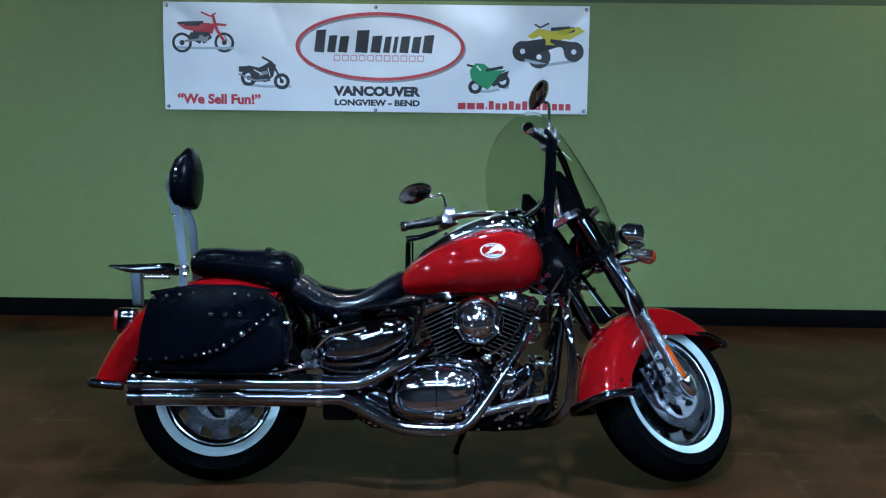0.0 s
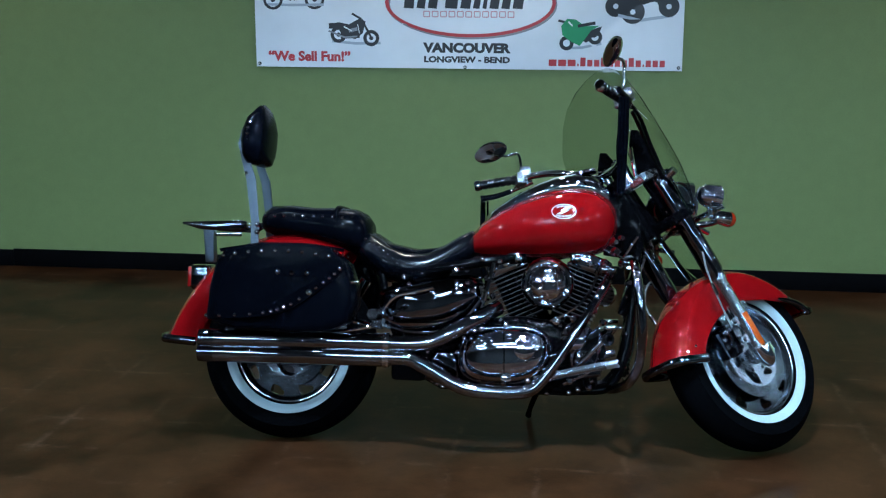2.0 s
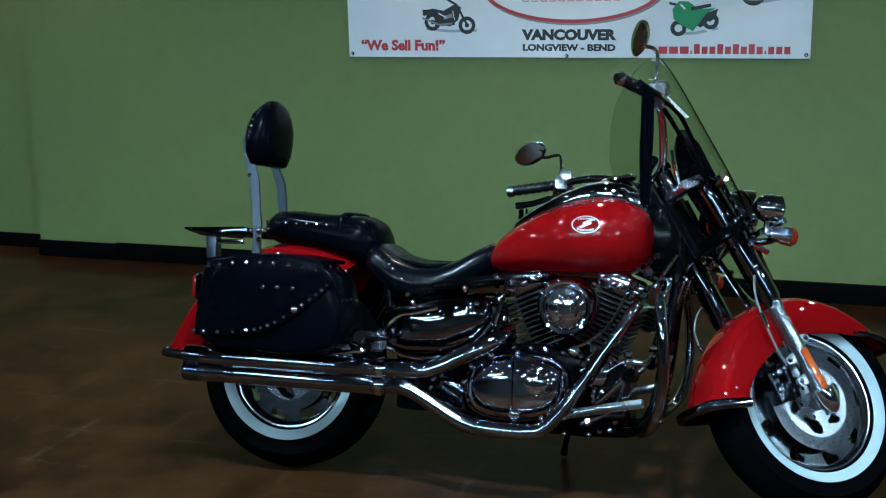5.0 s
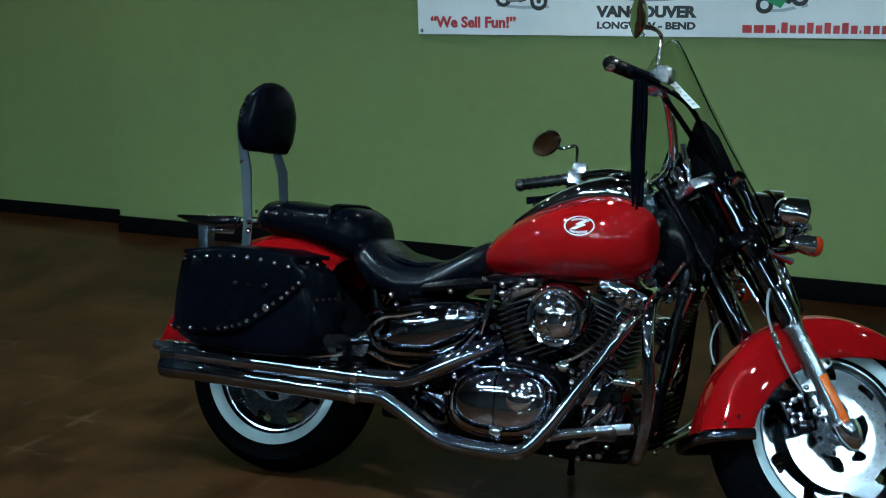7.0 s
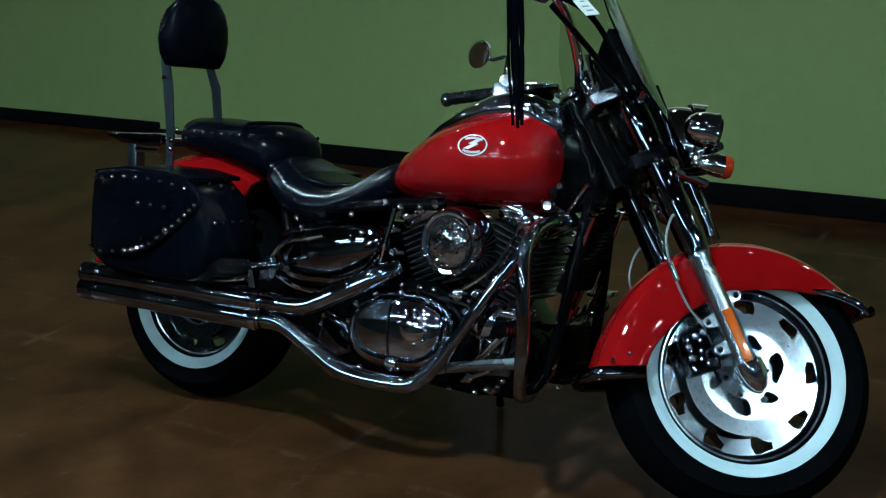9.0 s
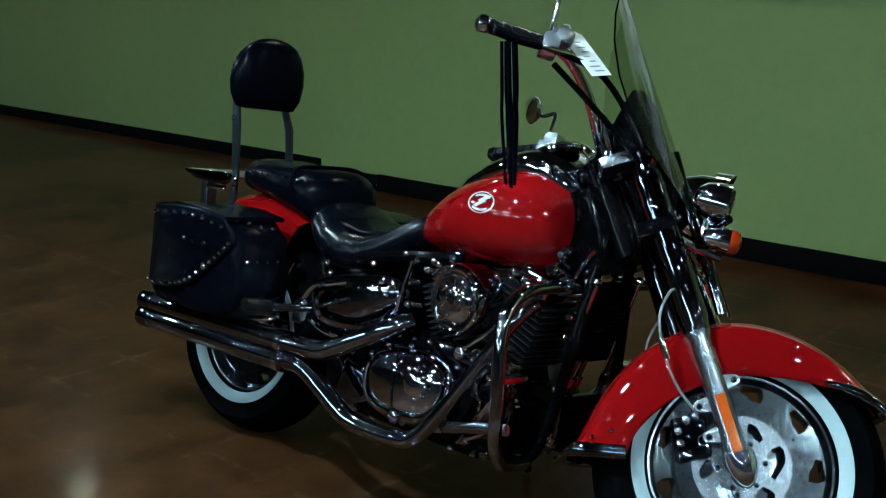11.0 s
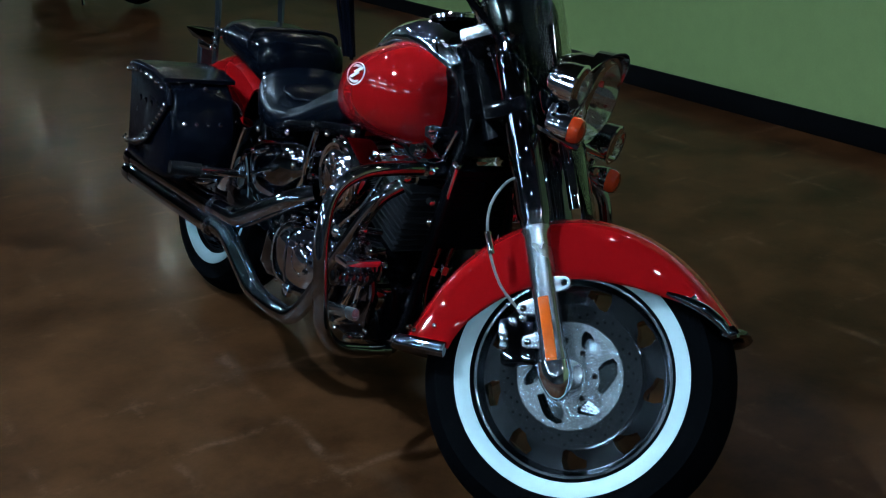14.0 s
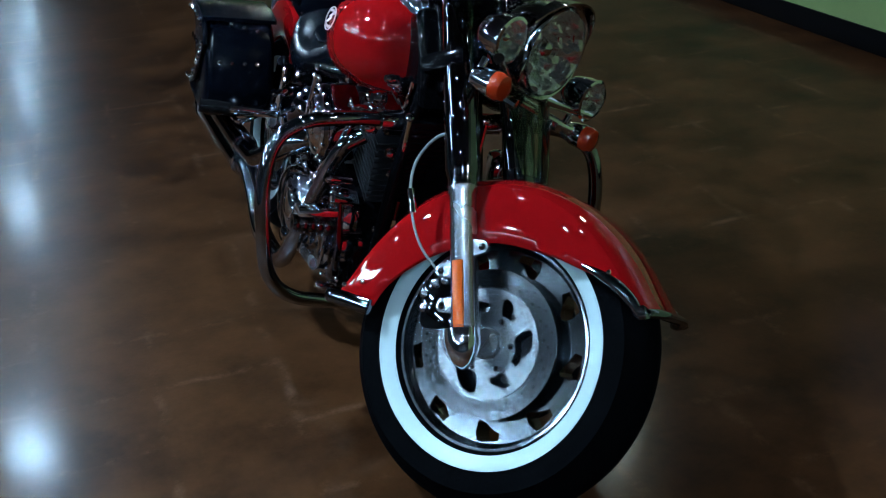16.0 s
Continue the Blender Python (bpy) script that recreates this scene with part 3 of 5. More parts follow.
        hose = part("brake_hose", bm, HOSE, bike, "clear braided brake hose", TURN)
        part("hose_fitting", tube(B(), [(1.41, s * 0.177, 0.53), (1.435, s * 0.17, 0.49)], 0.0075, 10), CHROME, hose)
    part("top_clamp", block(B(), (-0.042, -0.16, -0.016), (0.042, 0.16, 0.016), 0.01, Matrix.Translation((1.21, 0, 0.93)) @ pose(0, 0, 0, 0, -32, 0)), ALU, bike, "bright cast aluminium top fork clamp", TURN)
    part("lower_clamp", block(B(), (-0.05, -0.165, -0.02), (0.05, 0.165, 0.02), 0.012, Matrix.Translation((1.335, 0, 0.79)) @ pose(0, 0, 0, 0, -32, 0)), BLACK, bike, "black lower fork clamp", TURN)
    part("steering_stem", tube(B(), [(1.2, 0, 0.965), (1.335, 0, 0.77)], 0.03, 16), BLACK, bike, "", TURN)
    hl = part("headlight", lathe(B(), [(0.02, -0.085), (0.05, -0.075), (0.076, -0.05), (0.092, -0.012), (0.098, 0.03), (0.103, 0.042), (0.1, 0.052), (0.093, 0.048), (0.086, 0.02), (0.05, -0.03), (0.01, -0.035)], (1.425, 0, 0.905), (1, 0, -0.06), 40), CHROME, bike, "round chrome headlight shell", TURN)
    part("bulb_shield", lathe(B(), [(0.02, -0.02), (0.021, 0.0), (0.017, 0.014), (0.006, 0.02)], (1.438, 0, 0.904), (1, 0, -0.06), 24), CHROME, hl, smooth=70)
    for rr, x in ((0.05, 1.436), (0.074, 1.452)):
        part("reflector_ring", lathe(B(), [(rr - 0.004, 0.0), (rr, 0.005), (rr + 0.004, 0.0), (rr, -0.005)], (x, 0, 0.904), (1, 0, -0.06), 40, True), CHROME, hl, smooth=80)
    part("headlight_lens", lathe(B(), [(0.093, 0.044), (0.088, 0.058), (0.06, 0.07), (0.02, 0.075)], (1.425, 0, 0.905), (1, 0, -0.06), 40), LENS, hl, "clear faceted headlight lens")
    part("reflector_bowl", faceted(B(), V((1.425, 0, 0.905)), 0.092, 0.046, -0.006), BOWL, hl, smooth=80)
    bm = B()
    rows = []
    for t in (0, 0.5, 1):
        rows.append([V((1.45 + 0.05 * t * math.sin(math.pi * k / 12), (0.107 + 0.004 * t) * math.cos(math.pi * k / 12), 0.905 + (0.107 + 0.006 * t) * math.sin(math.pi * k / 12))) for k in range(13)])
    for r in rows:
        r += [p + V((0, 0, -0.004)) for p in r[::-1]]
    part("headlight_visor", skin(bm, rows), CHROME, hl, "chrome headlight visor")
    bar = part("lamp_bar", tube(B(), [(1.49, -0.215, 0.83), (1.45, -0.1, 0.815), (1.43, 0, 0.81), (1.45, 0.1, 0.815), (1.49, 0.215, 0.83)], 0.011, 12), CHROME, bike, "chrome bar for the passing lamps", TURN)
    for s in SIDES:
        c = V((1.445, s * 0.185, 0.875 if s < 0 else 0.862)) + V((0.012, 0.012, 0)) * (s > 0)
        p = part("passing_lamp", lathe(B(), [(0.008, -0.04), (0.025, -0.034), (0.038, -0.018), (0.045, 0.008), (0.046, 0.026), (0.049, 0.036), (0.043, 0.038), (0.038, 0.012), (0.02, -0.012), (0.005, -0.015)], c, (1, 0, -0.05), 32), CHROME, bike, "round chrome passing lamp", TURN)
        part("passing_lens", lathe(B(), [(0.043, 0.036), (0.037, 0.046), (0.012, 0.051)], c, (1, 0, -0.05), 32), LENS, p)
        part("lamp_bowl", faceted(B(), c, 0.042, 0.034, 0.004), BOWL, p, smooth=80)
        part("bulb_shield", lathe(B(), [(0.011, -0.008), (0.0115, 0.002), (0.008, 0.01), (0.003, 0.013)], c + V((0.014, 0, 0)), (1, 0, -0.05), 18), CHROME, p, smooth=70)
        part("lamp_stem", tube(B(), [c + V((0, 0, -0.05)), c + V((0.0, 0.0, -0.085)), c + V((0.03, 0.01 * s, -0.1))], 0.009, 10), CHROME, p)
        c = V((1.485, s * (0.205 if s < 0 else 0.222), 0.782))
        g = part("turn_signal", lathe(B(), [(0.008, -0.042), (0.02, -0.032), (0.027, -0.005), (0.029, 0.018)], c, (1, 0, 0), 28), CHROME, bike, "chrome bullet turn signal", TURN)
        part("signal_lens", lathe(B(), [(0.028, 0.018), (0.029, 0.03), (0.024, 0.04), (0.01, 0.045)], c, (1, 0, 0), 28), SIGNAL, g, "amber signal lens")
        part("signal_stem", tube(B(), [c, c + V((-0.02, -0.06 * s, 0.0)), V((1.40, s * 0.08, 0.79))], 0.012, 10), CHROME, g)
    # windshield
    bm = B()
    rows = []
    for z, w in ((0.655, 0.055), (0.7, 0.075), (0.78, 0.095), (0.86, 0.14), (0.93, 0.21), (1.0, 0.258), (1.075, 0.272), (1.16, 0.27), (1.24, 0.25), (1.315, 0.207), (1.363, 0.16), (1.392, 0.098), (1.404, 0.03)):
        xc = 1.574 - (z - 0.64) * 0.59
        ring = [V((xc - 1.35 * (w * k / 8) ** 2, w * k / 8, z - 0.95 * (w * k / 8) ** 2)) for k in range(-8, 9)]
        rows.append(ring + [p + V((-0.004, 0, -0.002)) for p in ring[::-1]])
    ws = part("windshield", skin(bm, rows), GLASS, bike, "clear smoked acrylic windshield", TURN)
    ws.visible_shadow = False
    for s in SIDES:
        part("windshield_mount", slab(B(), [(1.19, 1.1), (1.2, 1.135), (1.225, 1.14), (1.27, 1.1), (1.335, 0.98), (1.375, 0.9), (1.37, 0.84), (1.29, 0.83), (1.215, 0.93), (1.175, 1.03)], s * 0.092, s * 0.106, 0.004), PLASTIC, ws, "black windshield mounting plate")
        part("strut_clamp", tube(B(), [(1.29, s * 0.125, 0.93), (1.3, s * 0.19, 0.95)], 0.016, 10), CHROME, ws)
        part("shield_bracket", tube(B(), [(1.36, s * 0.15, 0.79), (1.42, s * 0.12, 0.78), (1.5, s * 0.1, 0.77)], 0.01, 8), CHROME, ws)
        part("shield_strip", tube(B(), [(1.335, s * 0.105, 1.0), (1.41, s * 0.1, 0.86), (1.49, s * 0.085, 0.73), (1.535, s * 0.07, 0.65)], 0.006, 8, flat=2.2), DARKCHROME, ws, "dark edge strip of the windshield")
    # handlebar and controls
    hb = part("handlebar", tube(B(), [(0.985, -0.32, 1.099), (1.02, -0.29, 1.105), (1.07, -0.225, 1.09), (1.115, -0.15, 1.05), (1.145, -0.085, 1.008), (1.158, 0, 1.0), (1.145, 0.085, 1.008), (1.115, 0.15, 1.05), (1.07, 0.24, 1.09), (1.02, 0.32, 1.104), (0.98, 0.355, 1.098)], 0.0135, 14), CHROME, bike, "wide chrome handlebar", TURN)
    for s in SIDES:
        rs = part("riser", tube(B(), [(1.205, s * 0.05, 0.93), (1.19, s * 0.05, 0.97), (1.172, s * 0.05, 1.0)], [0.027, 0.022, 0.025], 14), CASTCHROME, hb, "chrome handlebar riser")
        part("riser_cap", block(B(), (-0.024, -0.02, -0.012), (0.024, 0.02, 0.014), 0.006, Matrix.Translation((1.164, s * 0.05, 1.012)) @ pose(0, 0, 0, 0, -30, 0)), CHROME, rs)
        studs(rs, [((1.162 + dx, s * 0.05, 1.026 + 0.5 * dx), (-0.4, 0, 1)) for dx in (-0.015, 0.015)], 0.007, name="riser_bolt")
        part("cable_guide", tube(B(), [(1.2, s * 0.09, 0.95), (1.17, s * 0.12, 0.99), (1.15, s * 0.14, 1.035)], 0.008, 8), CHROME, rs)
        a, b = (V((0.985, -0.32, 1.099)), V((0.835, -0.395, 1.078))) if s < 0 else (V((0.98, 0.355, 1.098)), V((0.83, 0.432, 1.075)))
        d = (b - a).normalized()
        prof = [(0.017, 0)]
        for k in range(6):
            u = 0.004 + k * 0.023
            prof += [(0.0185, u), (0.0185, u + 0.016), (0.0155, u + 0.0175), (0.0155, u + 0.0215)]
        prof += [(0.019, 0.142), (0.019, 0.148)]
        g = part("grip", lathe(B(), prof, a, d, 20), GRIP, hb, "ribbed black rubber grip")
        part("bar_end", lathe(B(), [(0.019, 0.148), (0.021, 0.15), (0.021, 0.162), (0.014, 0.17)], a, d, 20), CHROME, g, "chrome bar end")
        part("switch_housing", block(B(), (-0.03, -0.022, -0.024), (0.03, 0.022, 0.026), 0.01, Matrix.Translation(a + V((0.012, -s * 0.004, -0.004))) @ pose(0, 0, 0, 0, 0, -s * 12 + 90)), CLAMP, hb, "chrome switch housing")
        mc = part("reservoir", block(B(), (-0.032, -0.024, -0.02), (0.032, 0.024, 0.022), 0.014, Matrix.Translation(a + V((0.032, -s * 0.012, 0.026))) @ pose(0, 0, 0, 0, 0, -s * 30 + 90)), CLAMP, hb, "square chrome fluid reservoir")
        lv = part("lever", tube(B(), [a + V((0.06, -s * 0.02, -0.004)), a + V((0.035, s * 0.012, -0.016)), a + V((-0.005, s * 0.05, -0.032))], [0.012, 0.009, 0.007], 10), CHROME, mc, "chrome hand lever")
        part("lever_cover", tube(B(), [a + V((0.0, s * 0.046, -0.03)), a + V((-0.052, s * 0.085, -0.045)), a + V((-0.1, s * 0.115, -0.05))], [0.0075, 0.008, 0.009], 10, flat=1.4), LEATHER, lv, "black leather lever cover")
        top = V((0.905, -0.402, 1.222)) if s < 0 else V((0.914, 0.425, 1.239))
        st = part("mirror_stem", tube(B(), [a + V((0.012, -s * 0.012, 0.015)), V((0.992, s * 0.336, 1.15)), V((0.993, s * 0.346, 1.2)), V((0.985, s * 0.36, 1.216)), V((0.955, s * 0.385, 1.212)), top + V((0.014, -s * 0.02, -0.012))], 0.0058, 10), CHROME, hb, "slim bent mirror stem")
        wide, tall = (0.62, 1.5) if s < 0 else (0.78, 1.78)
        level = (pose(0, 0, 0, -LEAN) @ TURN).to_3x3().inverted()
        n = (level @ V((-0.57, -0.81, -0.1))).normalized()
        long = level @ V((0.78, -0.52, 0.34))
        long = (long - n * n.dot(long)).normalized()
        if s < 0:
            n.y, long.y = -n.y, -long.y
        mm = Matrix.Translation(top) @ Matrix((long.cross(n), long, n)).transposed().to_4x4()
        bm = lathe(B(), [(0.01, -0.03), (0.03, -0.025), (0.046, -0.01), (0.05, 0.003), (0.046, 0.006)], (0, 0, 0), (0, 0, 1), 32)
        bmesh.ops.transform(bm, matrix=mm @ Matrix.Diagonal((wide, tall, 0.8, 1)), verts=bm.verts)
        head = part("mirror_head", bm, CHROME, hb, "oval chrome mirror")
        bm = lathe(B(), [(0.046, 0.0055), (0.04, 0.0068), (0.01, 0.007)], (0, 0, 0), (0, 0, 1), 32)
        bmesh.ops.transform(bm, matrix=mm @ Matrix.Diagonal((wide, tall, 0.8, 1)), verts=bm.verts)
        part("mirror_glass", bm, MIRROR, head)
    for s, pts in ((-1, [(1.02, -0.33, 1.05), (1.09, -0.28, 1.02), (1.18, -0.21, 0.98), (1.26, -0.16, 0.93), (1.3, -0.1, 0.85)]), (-1, [(1.03, -0.32, 1.085), (1.12, -0.25, 1.09), (1.2, -0.19, 1.04), (1.27, -0.15, 0.95), (1.32, -0.08, 0.82)]), (1, [(1.05, 0.35, 1.06), (1.12, 0.28, 1.05), (1.2, 0.2, 1.0), (1.28, 0.12, 0.9)]), (1, [(1.0, 0.37, 1.05), (1.05, 0.33, 0.99), (1.12, 0.22, 0.96), (1.22, 0.1, 0.9)])):
        part("control_cable", tube(B(), pts, 0.0075, 8), PLASTIC, bike, "black control cable", TURN)


def bodywork(bike):
    rings = [oval(x, h, z0, z1, 36, p) for x, h, z0, z1, p in ((0.632, 0.03, 0.7, 0.732, 2), (0.648, 0.064, 0.69, 0.766, 2.2), (0.69, 0.102, 0.682, 0.812, 2.3), (0.76, 0.142, 0.678, 0.858, 2.4), (0.83, 0.175, 0.68, 0.894, 2.4), (0.91, 0.203, 0.68, 0.921, 2.4), (0.99, 0.218, 0.683, 0.939, 2.4), (1.05, 0.214, 0.688, 0.943, 2.4), (1.1, 0.194, 0.697, 0.933, 2.4), (1.138, 0.158, 0.715, 0.912, 2.3), (1.165, 0.112, 0.745, 0.885, 2.2), (1.18, 0.06, 0.775, 0.855, 2))]
    t = part("fuel_tank", skin(B(), rings), RED, bike, "glossy red teardrop fuel tank", smooth=60)
    rings = []
    for x, h, z0, z1 in ((0.70, 0.025, 0.8, 0.834), (0.73, 0.045, 0.815, 0.86), (0.8, 0.075, 0.85, 0.908), (0.88, 0.095, 0.875, 0.954), (0.95, 0.105, 0.895, 0.982), (1.02, 0.11, 0.9, 0.997), (1.08, 0.105, 0.895, 0.992), (1.14, 0.075, 0.86, 0.955), (1.165, 0.04, 0.84, 0.91)):
        rings.append(oval(x, h, z0, z1, 24, 2.6))
    con = part("tank_console", skin(B(), rings), CHROME, t, "chrome tank console", smooth=60)
    part("speedometer", lathe(B(), [(0.056, 0), (0.056, 0.012), (0.05, 0.016), (0.02, 0.018)], (1.045, 0, 0.988), (-0.25, 0, 1), 32), PLASTIC, con, "round black speedometer")
    part("speedometer_bezel", lathe(B(), [(0.05, 0.01), (0.06, 0.008), (0.06, 0.016), (0.052, 0.02)], (1.045, 0, 0.988), (-0.25, 0, 1), 32, True), CHROME, con)
    for s in SIDES:
        # oval badge lying on the tank's flank
        n = V((-0.03, s * 1.0, 0.33)).normalized()
        u = V((1, s * 0.05, 0)).normalized()
        w = n.cross(u) * (1 if s < 0 else -1)
        w = w if w.z > 0 else -w
        o = V((0.985, s * 0.2135, 0.848)) + n * 0.001

        def bent(a, b, lift=0.0):
            r = 0.21
            return o + u * a + w * b + n * (lift - (a * a) / 1.2 - (b * b) / (2 * r))

        bm = B()
        for r0, r1 in ((0.93, 1.0),):
            rr = [[bent(0.044 * r * math.cos(2 * math.pi * k / 40), 0.028 * r * math.sin(2 * math.pi * k / 40), l) for k in range(40)] for r, l in ((r0, 0.0), (r0, 0.0018), (r1, 0.0018), (r1, 0.0))]
            skin(bm, rr, caps=False)
        bolt = [(-0.028, -0.013), (-0.002, 0.002), (-0.014, 0.004), (0.018, 0.024), (0.034, 0.024), (0.012, 0.008), (0.022, 0.005), (-0.012, -0.015)]
        skin(bm, [[bent(0.85 * a * (1 if s < 0 else -1), 0.8 * b, l) for a, b in bolt] for l in (0.0, 0.0018)])
        for k in range(-5, 6):
            for sg in SIDES:
                b0 = sg * (0.019 - 0.00016 * k * k)
                skin(bm, [[bent(0.0048 * k + a, b0 + b, l) for a, b in ((-0.0013, -0.003), (0.0013, -0.003), (0.0013, 0.003), (-0.0013, 0.003))] for l in (0.0, 0.0012)])
        part("tank_badge", bm, BADGE, t, "white oval badge with a lightning bolt")
    # seats
    rings = [oval(x, h, z0, z1, 32, p) for x, h, z0, z1, p in ((0.235, 0.1, 0.66, 0.72, 2), (0.25, 0.135, 0.64, 0.76, 2.4), (0.29, 0.158, 0.605, 0.757, 2.5), (0.345, 0.176, 0.575, 0.722, 2.5), (0.42, 0.182, 0.565, 0.698, 2.4), (0.49, 0.172, 0.575, 0.698, 2.4), (0.55, 0.148, 0.6, 0.722, 2.4), (0.605, 0.115, 0.64, 0.757, 2.6), (0.645, 0.09, 0.665, 0.777, 2.4), (0.665, 0.06, 0.69, 0.768, 2.2), (0.672, 0.03, 0.71, 0.74, 2))]
    seat = part("rider_seat", skin(B(), rings), SEATHIDE, bike, "black studded leather rider seat", smooth=70)
    rings = [oval(x, h, z0, z1, 28, 2.6) for x, h, z0, z1 in ((0.335, 0.1, 0.7, 0.724), (0.38, 0.12, 0.69, 0.715), (0.45, 0.12, 0.68, 0.702), (0.52, 0.095, 0.685, 0.71), (0.56, 0.05, 0.7, 0.722))]
    part("seat_insert", skin(B(), rings), LEATHER, seat, "smooth dished seat insert", smooth=70)
    studs(seat, [((0.265 + 0.018 * k, s * (0.132 + 0.0062 * k), 0.733 - 0.008 * k - 0.0006 * k * k), (0, s, 0.35)) for s in SIDES for k in range(8)], 0.0058)
    rings = [oval(x, h, z0, z1, 32, p) for x, h, z0, z1, p in ((-0.138, 0.06, 0.765, 0.805, 2), (-0.132, 0.1, 0.75, 0.828, 2.3), (-0.1, 0.128, 0.738, 0.85, 2.6), (-0.03, 0.14, 0.735, 0.853, 2.8), (0.06, 0.147, 0.722, 0.846, 2.8), (0.15, 0.147, 0.7, 0.848, 2.8), (0.21, 0.142, 0.68, 0.844, 2.8), (0.245, 0.125, 0.68, 0.828, 2.6), (0.268, 0.09, 0.7, 0.8, 2.2))]
    pil = part("pillion_seat", skin(B(), rings), LEATHER, bike, "black studded leather pillion seat", smooth=70)
    studs(pil, [((-0.11 + 0.036 * k, s * 0.1405, 0.81), (0, s, 0.25)) for s in SIDES for k in range(10)], 0.0062)
    part("seam", tube(B(), [(0.155, -0.143, 0.79), (0.155, -0.125, 0.842), (0.155, 0, 0.85), (0.155, 0.125, 0.842), (0.155, 0.143, 0.79)], 0.006, 8), LEATHER, pil)
    # backrest
    rings = []
    for z, h, x0, x1 in ((1.004, 0.075, -0.192, -0.134), (1.012, 0.108, -0.206, -0.126), (1.04, 0.13, -0.214, -0.116), (1.085, 0.137, -0.218, -0.11), (1.13, 0.132, -0.213, -0.107), (1.175, 0.116, -0.196, -0.114), (1.205, 0.09, -0.167, -0.124), (1.222, 0.055, -0.156, -0.134), (1.228, 0.02, -0.149, -0.141)):
        rings.append([V(((x0 + x1) / 2 + (x1 - x0) / 2 * math.copysign(abs(math.sin(a)) ** 0.75, math.sin(a)) - 0.25 * (z - 1.11) * 0.1, h * math.copysign(abs(math.cos(a)) ** 0.75, math.cos(a)), z - 0.015 * (h * math.cos(a) / 0.14) ** 2 * (z < 1.03))) for a in (2 * math.pi * k / 32 for k in range(32))])
    for ring in rings:
        for p in ring:
            p.x -= 0.01
    back = part("backrest", skin(B(), rings), LEATHER, bike, "black studded passenger backrest pad", Matrix.Translation((0, -0.02, 0)), 70)
    angles = [math.pi * (-0.18 + 1.36 * k / 22) for k in range(23)]
    studs(back, [((-0.184 + 0.028 * max(math.sin(a), 0) ** 2, 0.133 * math.cos(a), 1.108 + 0.117 * math.sin(a)), (-0.25, math.cos(a), math.sin(a))) for a in angles], 0.0062)
    for s in SIDES:
        plate = [(-0.165, 0.69), (-0.136, 0.69), (-0.136, 0.785), (-0.154, 0.945), (-0.17, 0.985), (-0.194, 1.05), (-0.197, 1.1), (-0.2, 1.128), (-0.216, 1.13), (-0.228, 1.075), (-0.208, 1.003), (-0.188, 0.936), (-0.165, 0.785)]
        bm = slab(B(), plate, s * 0.104, s * 0.112)
        for v in bm.verts:
            v.co.y *= 1 - 0.14 * min(max((v.co.z - 0.93) / 0.1, 0), 1)
        post = part("backrest_post", bm, POST, bike, "flat bent chrome backrest post", Matrix.Translation((0, -0.018, 0)), 30)
        studs(post, [((-0.142, s * 0.113, z), (0, s, 0)) for z in (0.748, 0.775)], 0.011, name="post_bolt")
        studs(post, [((-0.21, s * 0.097, 1.115), (0, s, 0)), ((-0.19, s * 0.108, 0.965), (0, s, 0))], 0.008, name="pad_bolt")
    rk = [(-0.43, 0.772), (-0.425, 0.778), (-0.2, 0.79), (-0.185, 0.786), (-0.185, 0.765), (-0.21, 0.748), (-0.36, 0.752)]
    rack = part("luggage_rack", slab(B(), rk, -0.13, -0.11, 0.004), DARKCHROME, bike, "dark chrome luggage rack behind the seat")
    part("rack_side", slab(B(), rk, 0.11, 0.13, 0.004), DARKCHROME, rack)
    for x in (-0.41, -0.36, -0.31, -0.26, -0.21):
        part("rack_rail", tube(B(), [(x, -0.12, 0.775), (x, 0.12, 0.775)], 0.006, 8), CHROME, rack)
    part("rack_strut", slab(B(), [(-0.352, 0.755), (-0.312, 0.755), (-0.305, 0.63), (-0.338, 0.63)], -0.115, -0.075, 0.004), POST, rack, "broad satin rack strut")
    part("rack_bar", slab(B(), [(-0.305, 0.742), (-0.2, 0.746), (-0.2, 0.73), (-0.3, 0.728)], -0.128, -0.118, 0.003), CHROME, rack, "flat chrome bar under the rack")
    # rear mudguard and tail lamp
    f = part("rear_fender", guard(B(), RW, [(62, 0.43, 0.3), (80, 0.432, 0.3), (100, 0.436, 0.3), (118, 0.438, 0.3), (134, 0.442, 0.31), (150, 0.45, 0.32), (165, 0.468, 0.34), (176, 0.492, 0.36)], 0.13), RED, bike, "glossy red rear fender")
    part("fender_trim", lip(B(), RW, 176.5, 0.505, 0.36, 0.131, 0.011), DARKCHROME, f, "chrome rear fender lip")
    tl = part("tail_light", block(B(), (-0.41, -0.07, 0.525), (-0.345, 0.07, 0.622), 0.015), DARKCHROME, bike, "dark chrome tail light housing")
    part("tail_lens", block(B(), (-0.425, -0.06, 0.535), (-0.408, 0.06, 0.612), 0.006), REDLENS, tl, "red tail lens")


def round_rear(bm):
    """Draws the bag's rear outer corner in."""
    for v in bm.verts:
        if v.co.x < -0.1:
            v.co.y *= 1 - 0.16 * ((-0.1 - v.co.x) / 0.15) ** 2
    return bm


